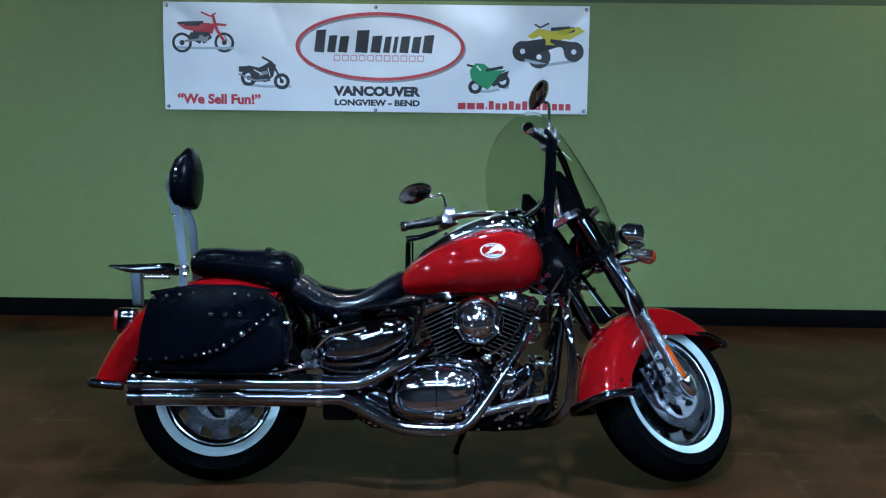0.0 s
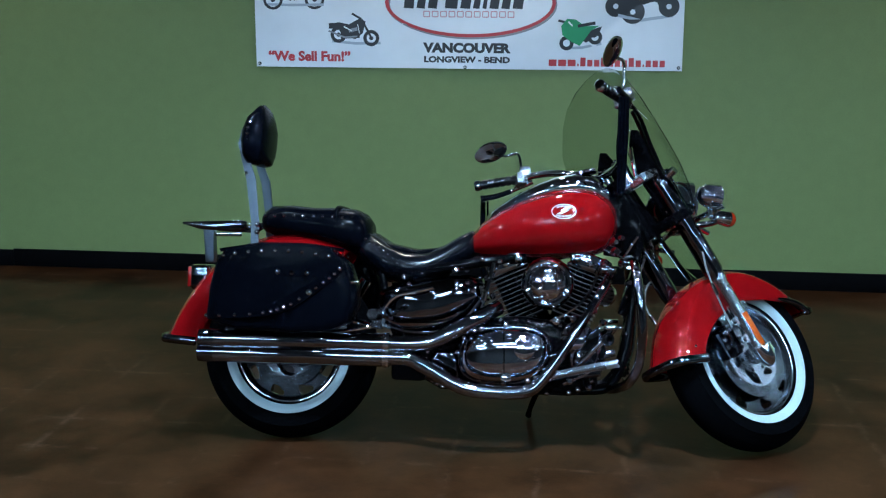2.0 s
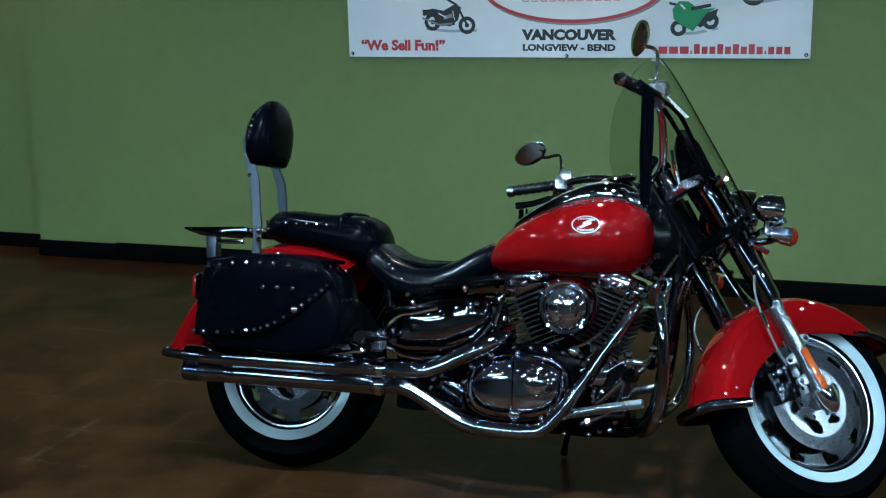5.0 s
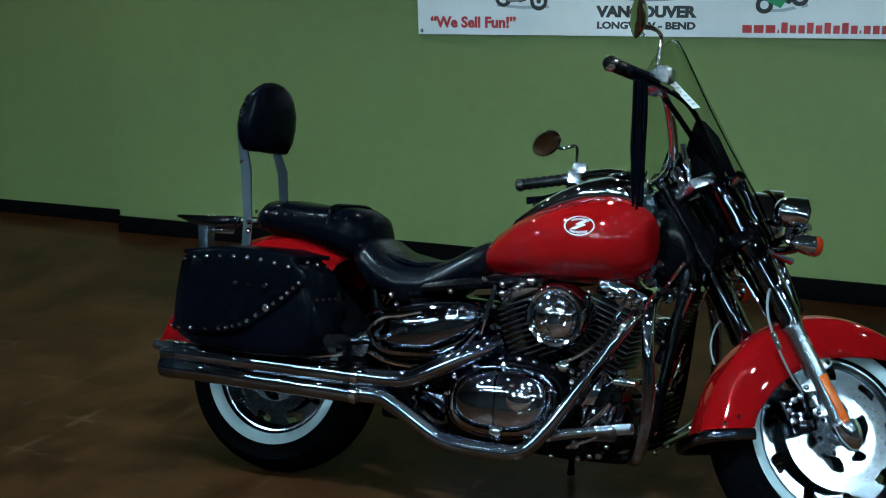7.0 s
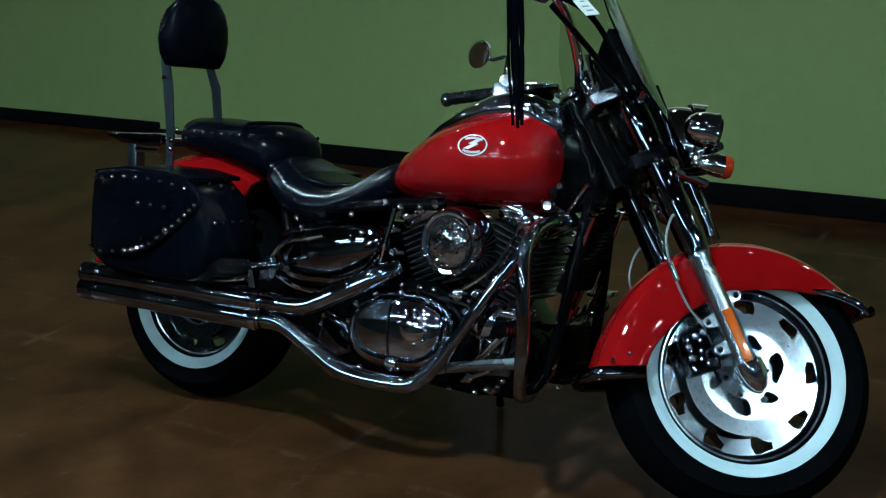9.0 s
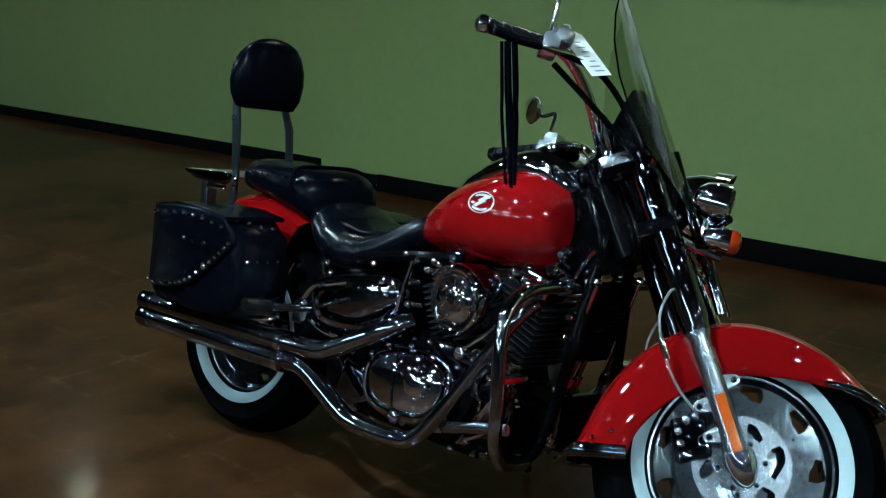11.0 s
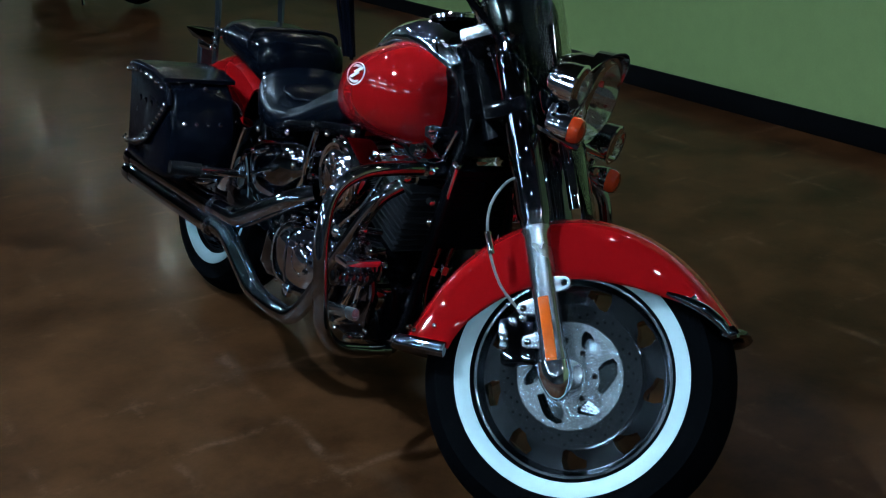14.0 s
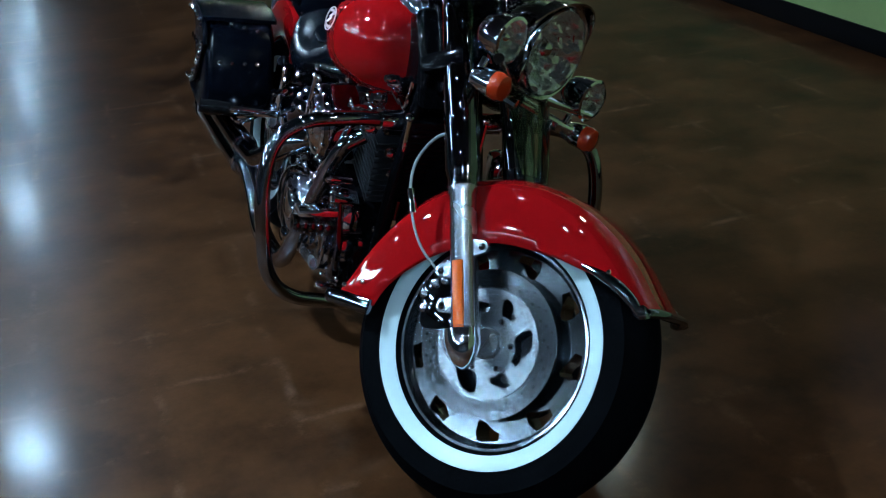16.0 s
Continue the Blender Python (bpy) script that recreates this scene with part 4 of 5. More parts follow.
def saddlebag(bike, s):
    lid = [(-0.24, 0.55), (-0.215, 0.635), (-0.175, 0.672), (-0.05, 0.69), (0.1, 0.692), (0.185, 0.682), (0.24, 0.64), (0.268, 0.56)]
    out = lid + [(0.272, 0.5), (0.255, 0.435), (0.2, 0.405), (0.06, 0.396), (-0.14, 0.4), (-0.235, 0.42), (-0.256, 0.45), (-0.254, 0.5)]
    bag = part("saddlebag", round_rear(slab(B(), out, s * 0.195, s * 0.396, 0.022)), LEATHER, bike, "black studded leather saddlebag", smooth=50)
    curve = [(0.25, 0.625), (0.215, 0.592), (0.177, 0.56), (0.124, 0.522), (0.065, 0.482), (0.017, 0.462), (-0.032, 0.45), (-0.134, 0.438), (-0.258, 0.43)]
    flap = [(-0.26, 0.45), (-0.248, 0.55), (-0.22, 0.645), (-0.178, 0.682), (-0.05, 0.7), (0.1, 0.702), (0.19, 0.692), (0.24, 0.655)] + curve
    part("bag_flap", round_rear(slab(B(), flap, s * 0.39, s * 0.406, 0.006)), LEATHER, bag, "studded leather bag flap", smooth=50)
    top = [(-0.205, 0.67), (-0.05, 0.696), (0.1, 0.698), (0.2, 0.683), (0.2, 0.694), (0.1, 0.708), (-0.05, 0.707), (-0.21, 0.682)]
    part("bag_lid", round_rear(slab(B(), top, s * 0.19, s * 0.405, 0.004)), LEATHER, bag, "leather bag lid", smooth=50)
    edge = spline([V((x - 0.004, 0, z + 0.014)) for x, z in curve], 2)[1:]
    spots = [((-0.19 + 0.0475 * k, s * 0.407, 0.658 + 0.022 * math.sin(math.pi * k / 9)), (0, s, 0)) for k in range(9)]
    spots += [((p.x, s * 0.407, p.z), (0, s, 0)) for p in edge]
    spots += [((0.225 - 0.012 * k, s * (0.25 + 0.036 * k), 0.665 + 0.006 * k), (1, 0, 0.7)) for k in range(4)]
    spots += [((0.262, s * (0.25 + 0.036 * k), 0.575), (1, 0, 0.2)) for k in range(4)]
    spots = [((x, y * (1 - 0.16 * ((-0.1 - x) / 0.15) ** 2) if x < -0.1 else y, z), way) for (x, y, z), way in spots]
    studs(bag, spots, 0.0068)
    for x in (0.012, 0.062, 0.114):
        part("concho", lathe(B(), [(0.009, 0), (0.009, 0.003), (0.004, 0.005)], (x, s * 0.406, 0.605), (0, s, 0), 8), DARKCHROME, bag)
    part("concho", lathe(B(), [(0.011, 0), (0.011, 0.004), (0.005, 0.007)], (0.124, s * 0.406, 0.54), (0, s, 0), 12), CHROME, bag)
    part("bag_rail", tube(B(), [(0.22, s * 0.2, 0.44), (0.29, s * 0.25, 0.43), (0.31, s * 0.3, 0.42), (0.1, s * 0.3, 0.39), (-0.2, s * 0.3, 0.395)], 0.008, 8), CHROME, bag)


def exhaust(bike):
    up = part("muffler", lathe(B(), [(0.022, 0.025), (0.03, 0.04), (0.033, 0.06), (0.033, 0.66), (0.028, 0.7)], (-0.3, -0.325, 0.362), (1, 0.05, 0.008), 28), MUFFLER, bike, "long chrome upper muffler")
    part("muffler_tip", lathe(B(), [(0.034, 0.07), (0.035, 0.04), (0.033, 0.015), (0.026, 0.017), (0.026, 0.06)], (-0.3, -0.325, 0.362), (1, 0.05, 0.008), 28, True), DARKCHROME, up)
    lo = part("muffler", lathe(B(), [(0.022, 0.025), (0.03, 0.04), (0.033, 0.06), (0.033, 0.66), (0.028, 0.7)], (-0.3, -0.328, 0.314), (1, 0.05, 0.004), 28), MUFFLER, bike, "long chrome lower muffler")
    part("muffler_tip", lathe(B(), [(0.034, 0.07), (0.035, 0.04), (0.033, 0.015), (0.026, 0.017), (0.026, 0.06)], (-0.3, -0.328, 0.314), (1, 0.05, 0.004), 28, True), DARKCHROME, lo)
    part("muffler_clamp", lathe(lathe(B(), [(0.036, 0), (0.036, 0.02)], (0.37, -0.291, 0.367), (1, 0.05, 0.008), 24), [(0.036, 0), (0.036, 0.02)], (0.37, -0.294, 0.317), (1, 0.05, 0.004), 24), CHROME, bike)
    part("exhaust_pipe", tube(B(), [(0.38, -0.29, 0.367), (0.48, -0.284, 0.369), (0.54, -0.276, 0.378), (0.64, -0.25, 0.43), (0.72, -0.215, 0.476), (0.76, -0.17, 0.5)], 0.028, 20), MUFFLER, bike, "chrome rear cylinder exhaust pipe")
    part("exhaust_pipe", tube(B(), [(0.38, -0.292, 0.317), (0.45, -0.287, 0.317), (0.5, -0.282, 0.298), (0.6, -0.279, 0.245), (0.655, -0.278, 0.22), (0.72, -0.275, 0.21), (0.83, -0.268, 0.209), (0.895, -0.262, 0.225), (0.96, -0.25, 0.3), (1.06, -0.225, 0.46), (1.13, -0.195, 0.58), (1.15, -0.15, 0.62)], [0.027, 0.027, 0.026, 0.023, 0.018, 0.018], 20), MUFFLER, bike, "chrome front cylinder exhaust pipe")


def engine(bike):
    case = [(0.5, 0.23), (0.56, 0.198), (1.02, 0.192), (1.12, 0.23), (1.12, 0.34), (1.02, 0.45), (0.85, 0.47), (0.68, 0.46), (0.55, 0.42), (0.48, 0.32)]
    e = part("crankcase", slab(B(), case, -0.17, 0.17, 0.03), BLACK, bike, "black engine crankcase")
    cyl = ((V((0.885, 0, 0.43)), V((-0.42, 0, 0.907))), (V((1.0, 0, 0.43)), V((0.34, 0, 0.94))))
    for base, d in cyl:
        d = d.normalized()
        c = part("cylinder", tube(B(), [base, base + d * 0.25], 0.07, 24), BLACK, bike, "finned black cylinder")
        q = V((0, 0, 1)).rotation_difference(d).to_matrix().to_4x4()
        for k in range(11):
            o = base + d * (0.045 + 0.0165 * k)
            w = 0.08 + 0.005 * math.sin(k * 0.3)
            part("cooling_fin", block(B(), (-w, -0.118, -0.002), (w, 0.118, 0.002), 0.0, Matrix.Translation(o) @ q), FIN, c, smooth=0)
        o = base + d * 0.25
        h = part("cylinder_head", block(B(), (-0.075, -0.11, -0.03), (0.075, 0.11, 0.035), 0.02, Matrix.Translation(o) @ q), CASTCHROME, c, "polished cylinder head")
        for u, w in ((-0.05, -0.112), (0.05, -0.112), (0, -0.116), (-0.05, 0.112), (0.05, 0.112)):
            p = (Matrix.Translation(o) @ q) @ V((u, w, 0.0))
            part("head_bolt", lathe(B(), [(0.013, -0.01), (0.014, 0.01), (0.008, 0.015)], p, (0, math.copysign(1, w), 0), 12), CHROME, h)
    # round air cleaner
    a = V((0.935, -0.13, 0.592))
    ac = part("air_cleaner", lathe(B(), [(0.06, -0.02), (0.092, 0.0), (0.094, 0.06), (0.09, 0.075), (0.078, 0.086), (0.07, 0.082)], a, (0, -1, 0), 48), COVER, bike, "round chrome air cleaner")
    part("cleaner_ring", lathe(B(), [(0.068, 0.079), (0.072, 0.087), (0.079, 0.0885), (0.084, 0.083), (0.08, 0.078)], a, (0, -1, 0), 48, True), CHROME, ac, "bright chrome ring round the cap")
    part("air_cleaner_cap", lathe(B(), [(0.068, 0.078), (0.062, 0.09), (0.045, 0.1), (0.015, 0.104)], a, (0, -1, 0), 40), CAPCHROME, ac, "domed engraved centre cap")
    rnd = random.Random(5)
    for k in range(26):
        an, r = rnd.uniform(0, 6.28), rnd.uniform(0.0, 0.046)
        p = a + V((r * math.cos(an), -0.098 - 0.002, r * math.sin(an)))
        bm = tube(B(), [p, p + V((rnd.uniform(-0.015, 0.015), -0.002, rnd.uniform(-0.015, 0.015))), p + V((rnd.uniform(-0.02, 0.02), 0, rnd.uniform(-0.02, 0.02)))], 0.003, 6, 3)
        part("cap_relief", bm, CHROME, ac, "raised relief on the cap")
    studs(ac, [(a + V((0.084 * math.cos(k * math.pi / 4 + 0.3), -0.081, 0.084 * math.sin(k * math.pi / 4 + 0.3))), (0, -1, 0)) for k in range(8)], 0.006, name="cap_screw")
    # clutch cover, side cover, small covers
    cc = [(0.79 + 0.157 * math.copysign(abs(math.cos(t)) ** 0.78, math.cos(t)), 0.335 + 0.097 * math.copysign(abs(math.sin(t)) ** 0.78, math.sin(t)) + 0.012 * math.cos(t)) for t in (2 * math.pi * k / 40 for k in range(40))]
    cl = part("clutch_cover", dome(B(), cc, -0.19, -0.254, 2.7), CASTCHROME, bike, "domed chrome clutch cover", smooth=75)
    part("cover_flange", slab(B(), [(0.79 + (x - 0.79) * 1.07, 0.335 + (z - 0.335) * 1.09) for x, z in cc], -0.155, -0.2, 0.006), DARKCHROME, cl)
    studs(cl, [((0.79 + 0.168 * math.cos(math.pi * k / 6), -0.199, 0.337 + 0.104 * math.sin(math.pi * k / 6)), (0, -1, 0)) for k in range(12)], 0.01, name="cover_bolt")
    part("cover_rib", tube(B(), [(0.785, -0.238, 0.43), (0.79, -0.253, 0.37), (0.792, -0.254, 0.3), (0.795, -0.238, 0.25)], 0.0028, 8), COVER, cl)
    studs(cl, [((0.862 + 0.044 * math.cos(2 * math.pi * k / 9), -0.247, 0.36 + 0.04 * math.sin(2 * math.pi * k / 9)), (0.15, -1, 0.1)) for k in range(9)], 0.0075, name="round_bolt")
    part("points_cover", lathe(B(), [(0.036, -0.01), (0.036, 0.004), (0.028, 0.009), (0.008, 0.011)], (0.862, -0.246, 0.36), (0.1, -1, 0.08), 28), CHROME, cl, "small round chrome cover")
    part("filler_cap", lathe(B(), [(0.018, 0), (0.018, 0.012), (0.01, 0.016)], (0.8, -0.238, 0.255), (0, -1, 0), 16), CHROME, cl)
    for s in SIDES:
        sc = [(0.32, 0.52), (0.36, 0.562), (0.5, 0.594), (0.63, 0.61), (0.69, 0.592), (0.698, 0.53), (0.645, 0.462), (0.55, 0.413), (0.4, 0.402), (0.335, 0.44)]
        sc = [(p.x, p.z) for p in spline([V((x, 0, z)) for x, z in [sc[-1]] + sc + sc[:2]], 5)[5:55]]
        cv = part("side_cover", dome(B(), sc, s * 0.14, s * 0.214, 2.3), COVER, bike, "bulged chrome side cover", smooth=75)
        part("cover_trim", tube(B(), [(0.35, s * 0.18, 0.425), (0.43, s * 0.187, 0.403), (0.54, s * 0.187, 0.405), (0.64, s * 0.187, 0.452), (0.7, s * 0.18, 0.525)], 0.008, 8), CHROME, cv)
        studs(cv, [((x, s * 0.2, z), (0, s, 0)) for x, z in ((0.42, 0.6), (0.44, 0.575), (0.65, 0.585), (0.61, 0.63), (0.67, 0.555))], 0.01, name="cover_screw")
        part("frame_rail", tube(B(), [(0.33, s * 0.14, 0.62), (0.5, s * 0.15, 0.63), (0.68, s * 0.14, 0.66), (0.85, s * 0.1, 0.68)], 0.018, 12), BLACK, bike, "black frame tube")
        part("cradle_tube", tube(B(), [(1.26, s * 0.05, 0.8), (1.245, s * 0.085, 0.62), (1.215, s * 0.12, 0.35), (1.17, s * 0.125, 0.24), (1.08, s * 0.12, 0.21), (0.7, s * 0.12, 0.205), (0.55, s * 0.12, 0.23), (0.42, s * 0.13, 0.34), (0.36, s * 0.14, 0.48), (0.33, s * 0.14, 0.62)], 0.015, 12), BLACK, bike, "black frame cradle tube")
        part("swingarm", tube(B(), [(0.38, s * 0.13, 0.33), (0.2, s * 0.125, 0.32), (0.0, s * 0.12, 0.314)], 0.026, 12, flat=1.3), BLACK, bike)
        part("shock_absorber", tube(B(), [(0.1, s * 0.16, 0.36), (0.22, s * 0.16, 0.58)], 0.026, 12), CHROME, bike)
        bb = part("bag_bracket", slab(B(), [(0.315, 0.47), (0.35, 0.49), (0.365, 0.46), (0.35, 0.41), (0.31, 0.41)], s * 0.2, s * 0.22, 0.006), ALU, bike, "polished saddlebag bracket")
        part("bracket_rod", tube(B(), [(0.345, s * 0.215, 0.475), (0.4, s * 0.222, 0.53), (0.47, s * 0.222, 0.548), (0.53, s * 0.215, 0.565)], 0.0075, 8), CHROME, bb, "thin bent chrome rod")
        pp = part("passenger_peg", tube(B(), [(0.356, s * 0.335, 0.466), (0.352, s * 0.38, 0.469), (0.348, s * 0.42, 0.472)], [0.019, 0.021, 0.019], 14), GRIP, bike, "black rubber passenger peg")
        part("peg_stem", tube(B(), [(0.36, s * 0.2, 0.455), (0.356, s * 0.335, 0.466)], 0.012, 10), CHROME, pp)
        hw = part("highway_bar", tube(B(), [(1.215, s * 0.1, 0.674), (1.225, s * 0.2, 0.678), (1.232, s * 0.3, 0.668), (1.24, s * 0.365, 0.625), (1.252, s * 0.388, 0.54), (1.26, s * 0.385, 0.44), (1.252, s * 0.365, 0.33), (1.225, s * 0.31, 0.265), (1.19, s * 0.22, 0.235), (1.165, s * 0.14, 0.222)], 0.0165, 14), COVER, bike, "bent chrome highway bar")
        part("bar_clamp", tube(B(), [(1.212, s * 0.085, 0.674), (1.22, s * 0.14, 0.677)], 0.024, 12), CHROME, hw)
        rail = part("peg_bracket", tube(B(), [(0.9, s * 0.215, 0.252), (1.04, s * 0.235, 0.29), (1.19, s * 0.25, 0.325)], 0.009, 10, flat=1.6), ALU, bike, "polished forward control rod")
        pg = part("foot_peg", lathe(B(), [(0.017, 0), (0.02, 0.01), (0.02, 0.09), (0.014, 0.1)], (1.15, s * 0.2, 0.4), (0, s, 0.08), 16), GRIP, bike, "ribbed rubber forward peg")
        bm = B()
        for k in range(5):
            lathe(bm, [(0.021, 0.014 + 0.018 * k), (0.0225, 0.018 + 0.018 * k), (0.0225, 0.024 + 0.018 * k), (0.021, 0.028 + 0.018 * k)], (1.15, s * 0.2, 0.4), (0, s, 0.08), 16)
        part("peg_ring", bm, DARKCHROME, pg)
        pd = part("pedal", tube(B(), [(1.04, s * 0.2, 0.3), (1.1, s * 0.22, 0.36), (1.17, s * 0.24, 0.44)], 0.011, 10), CHROME, bike, "chrome foot pedal")
        part("pedal_pad", block(B(), (1.14, -0.045, 0.44), (1.2, 0.045, 0.456), 0.005, Matrix.Translation((0, s * 0.25, 0))), CHROME, pd)
    tip = Matrix.Translation((1.262, 0, 0.69)) @ pose(0, 0, 0, 0, 17, 0)
    r = part("oil_cooler", block(B(), (-0.015, -0.085, -0.215), (0.015, 0.085, 0), 0.006, tip), BLACK, bike, "black oil cooler between the frame tubes")
    for k in range(17):
        part("cooler_fin", block(B(), (0.015, -0.078, -0.205 + k * 0.0115), (0.018, 0.078, -0.201 + k * 0.0115), 0, tip), BLACK, r, smooth=0)
    for s in SIDES:
        part("cooler_trim", tube(B(), [tip @ V((0.014, s * 0.088, -0.225)), tip @ V((0.014, s * 0.088, 0.005))], 0.005, 8), CHROME, r)
    studs(r, [(tip @ V((0.012, s * 0.088, 0.012)), (0.5, 0, 1)) for s in SIDES], 0.012, name="cooler_bolt")
    part("horn", lathe(B(), [(0.04, 0), (0.045, 0.01), (0.045, 0.03), (0.02, 0.04)], (1.14, 0.16, 0.55), (0.2, 1, 0), 20), CHROME, bike)
    part("head_tube", tube(B(), [(1.16, 0, 0.97), (1.3, 0, 0.76)], 0.038, 16), BLACK, bike)
    part("backbone", tube(B(), [(1.23, 0, 0.86), (1.0, 0, 0.72), (0.7, 0, 0.68), (0.33, 0, 0.64)], 0.034, 12), BLACK, bike, "black frame backbone")
    part("head_cover", slab(B(), [(1.13, 0.7), (1.2, 0.69), (1.28, 0.72), (1.26, 0.83), (1.2, 0.92), (1.14, 0.9)], -0.075, 0.075, 0.015), PLASTIC, bike, "black steering head cover")
    for x, y, z, rr in ((1.17, -0.12, 0.71, 0.018), (1.2, -0.115, 0.67, 0.02), (1.16, -0.13, 0.64, 0.014), (1.19, -0.1, 0.76, 0.012), (1.22, -0.09, 0.6, 0.013), (1.13, -0.15, 0.67, 0.015)):
        part("engine_mount_bolt", lathe(B(), [(rr, 0), (rr, 0.02), (rr * 0.6, 0.03)], (x, y, z), (0.2, -1, 0.1), 14), CHROME, bike)
    part("lower_cover", slab(B(), [(0.5, 0.24), (0.56, 0.22), (0.63, 0.25), (0.62, 0.33), (0.54, 0.36)], -0.15, -0.2, 0.015), DARKCHROME, bike)
    part("starter_cover", lathe(B(), [(0.05, 0), (0.05, 0.06), (0.03, 0.075)], (1.07, -0.12, 0.33), (0, -1, 0), 24), CASTCHROME, bike, "small chrome engine cover")
    part("control_plate", slab(B(), [(1.05, 0.26), (1.13, 0.27), (1.15, 0.36), (1.12, 0.45), (1.08, 0.42), (1.05, 0.34)], -0.175, -0.195, 0.006), DARKCHROME, bike, "polished forward control plate")
    for x, y, z, ln, rr in ((1.0, -0.2, 0.42, 0.05, 0.012), (1.03, -0.205, 0.47, 0.04, 0.014), (1.1, -0.2, 0.5, 0.045, 0.011), (0.97, -0.2, 0.46, 0.03, 0.016), (1.13, -0.19, 0.46, 0.03, 0.013), (1.02, -0.2, 0.25, 0.04, 0.013), (1.09, -0.2, 0.23, 0.03, 0.011), (0.74, -0.17, 0.54, 0.04, 0.012), (0.72, -0.16, 0.6, 0.03, 0.014)):
        part("engine_fitting", lathe(B(), [(rr * 0.7, -ln), (rr * 0.7, 0), (rr, 0.002), (rr, 0.014), (rr * 0.55, 0.02)], (x, y, z), (0.1, -1, 0.15), 12), CHROME, bike)
    for pts, rr in (([(0.95, -0.2, 0.46), (1.02, -0.215, 0.5), (1.08, -0.2, 0.56), (1.12, -0.17, 0.66)], 0.006), ([(0.7, -0.18, 0.48), (0.72, -0.19, 0.56), (0.74, -0.18, 0.66)], 0.007), ([(1.0, -0.21, 0.24), (1.1, -0.215, 0.3), (1.13, -0.21, 0.4)], 0.006)):
        part("engine_line", tube(B(), pts, rr, 8), CHROME, bike)
    cen = V((0.82, 0, 0.31))
    spots = []
    for (x0, z0), (x1, z1) in zip(case, case[1:] + case[:1]):
        for f in (0.15, 0.5, 0.85):
            p = cen + (V((x0 + (x1 - x0) * f, 0, z0 + (z1 - z0) * f)) - cen) * 0.93
            spots.append(((p.x, -0.168, p.z), (0, -1, 0)))
    studs(e, spots, 0.009, name="case_bolt")
    gc = part("gear_cover", lathe(B(), [(0.058, -0.03), (0.06, 0.005), (0.05, 0.02), (0.02, 0.03)], (1.045, -0.165, 0.4), (0.05, -1, 0.1), 28), CASTCHROME, bike, "round chrome gear cover")
    studs(gc, [((1.045 + 0.053 * math.cos(math.pi * k / 4), -0.178, 0.4 + 0.053 * math.sin(math.pi * k / 4)), (0.05, -1, 0.1)) for k in range(8)], 0.008, name="gear_bolt")
    studs(bike, [((0.7 + 0.062 * k, -0.17 - 0.02 * math.sin(k), 0.672 - 0.008 * (k % 2)), (0, -1, -0.3)) for k in range(8)], 0.01, name="tank_bolt")
    studs(bike, [((1.215, y, z), (1, -0.2, 0.2)) for y, z in ((-0.12, 0.3), (-0.12, 0.42), (-0.1, 0.55), (-0.06, 0.36), (-0.03, 0.28), (0.05, 0.32), (0.1, 0.42), (0.11, 0.56), (-0.08, 0.24), (0.03, 0.24))], 0.009, name="frame_bolt")
    for y in (-0.075, -0.045, 0.06):
        ol = part("oil_line", tube(B(), [(1.16, y, 0.24), (1.2, y, 0.3), (1.21, y * 1.1, 0.4), (1.245, y * 1.1, 0.5)], 0.0075, 10), DARKCHROME, bike, "dark chrome oil line")
        for x, z in ((1.19, 0.28), (1.225, 0.44)):
            part("line_fitting", lathe(B(), [(0.012, -0.012), (0.0125, 0.012)], (x, y * 1.05, z), (0.35, 0, 0.9), 6), CHROME, ol, smooth=20)
    part("lock_bolt", lathe(B(), [(0.018, -0.02), (0.02, 0.01), (0.012, 0.02), (0.008, 0.03)], (1.165, -0.085, 0.745), (0.3, -1, 0.1), 18), CHROME, bike, "chrome tank mounting bolt")
    for a, b in (((1.13, -0.09, 0.72), (1.2, -0.08, 0.69)), ((1.2, -0.08, 0.69), (1.25, -0.08, 0.77))):
        part("mount_stay", tube(B(), [a, b], 0.006, 8), CHROME, bike)
    part("regulator", block(B(), (1.2, -0.07, 0.26), (1.225, 0.07, 0.4), 0.008), BLACK, bike, "black finned regulator")
    for k in range(8):
        part("regulator_fin", block(B(), (1.225, -0.065, 0.27 + 0.016 * k), (1.236, 0.065, 0.275 + 0.016 * k)), BLACK, bike, smooth=0)
    part("tool_box", block(B(), (0.37, -0.12, 0.22), (0.5, 0.12, 0.42), 0.02), BLACK, bike)
    part("fuse_cover", block(B(), (0.45, -0.16, 0.46), (0.7, 0.16, 0.6), 0.02), BLACK, bike)
    part("caliper_rear", block(B(), (0.1, -0.15, 0.27), (0.18, -0.09, 0.37), 0.015), DARKCHROME, bike)
    part("side_stand", tube(B(), [(0.9, 0.16, 0.18), (0.87, 0.24, 0.1), (0.862, 0.265, 0.066)], [0.012, 0.01, 0.013], 10), BLACK, bike, "black side stand on the floor")


def fringe(top, low, count, seed):
    """A bundle of leather strips knotted on a hand lever."""
    bm = B()
    rnd = random.Random(seed)
    o = V(top)
    for k in range(count):
        x, y = rnd.uniform(-0.014, 0.014), rnd.uniform(-0.012, 0.012)
        zl = low - rnd.uniform(-0.01, 0.05)
        tube(bm, [o + V((x, y, 0.01)), o + V((x * 1.1, y, -0.1)), V((o.x + x + rnd.uniform(-0.006, 0.006), o.y + y, 0.4 * o.z + 0.6 * low)), V((o.x + 0.6 * x + rnd.uniform(-0.006, 0.006), o.y + 0.6 * y, zl))], 0.0042, 6, 3)
    ob = part("lever_fringe", bm, LEATHER)
    return tagged(ob, "black leather fringe hanging from a hand lever", "fringe", "fringes on the levers")


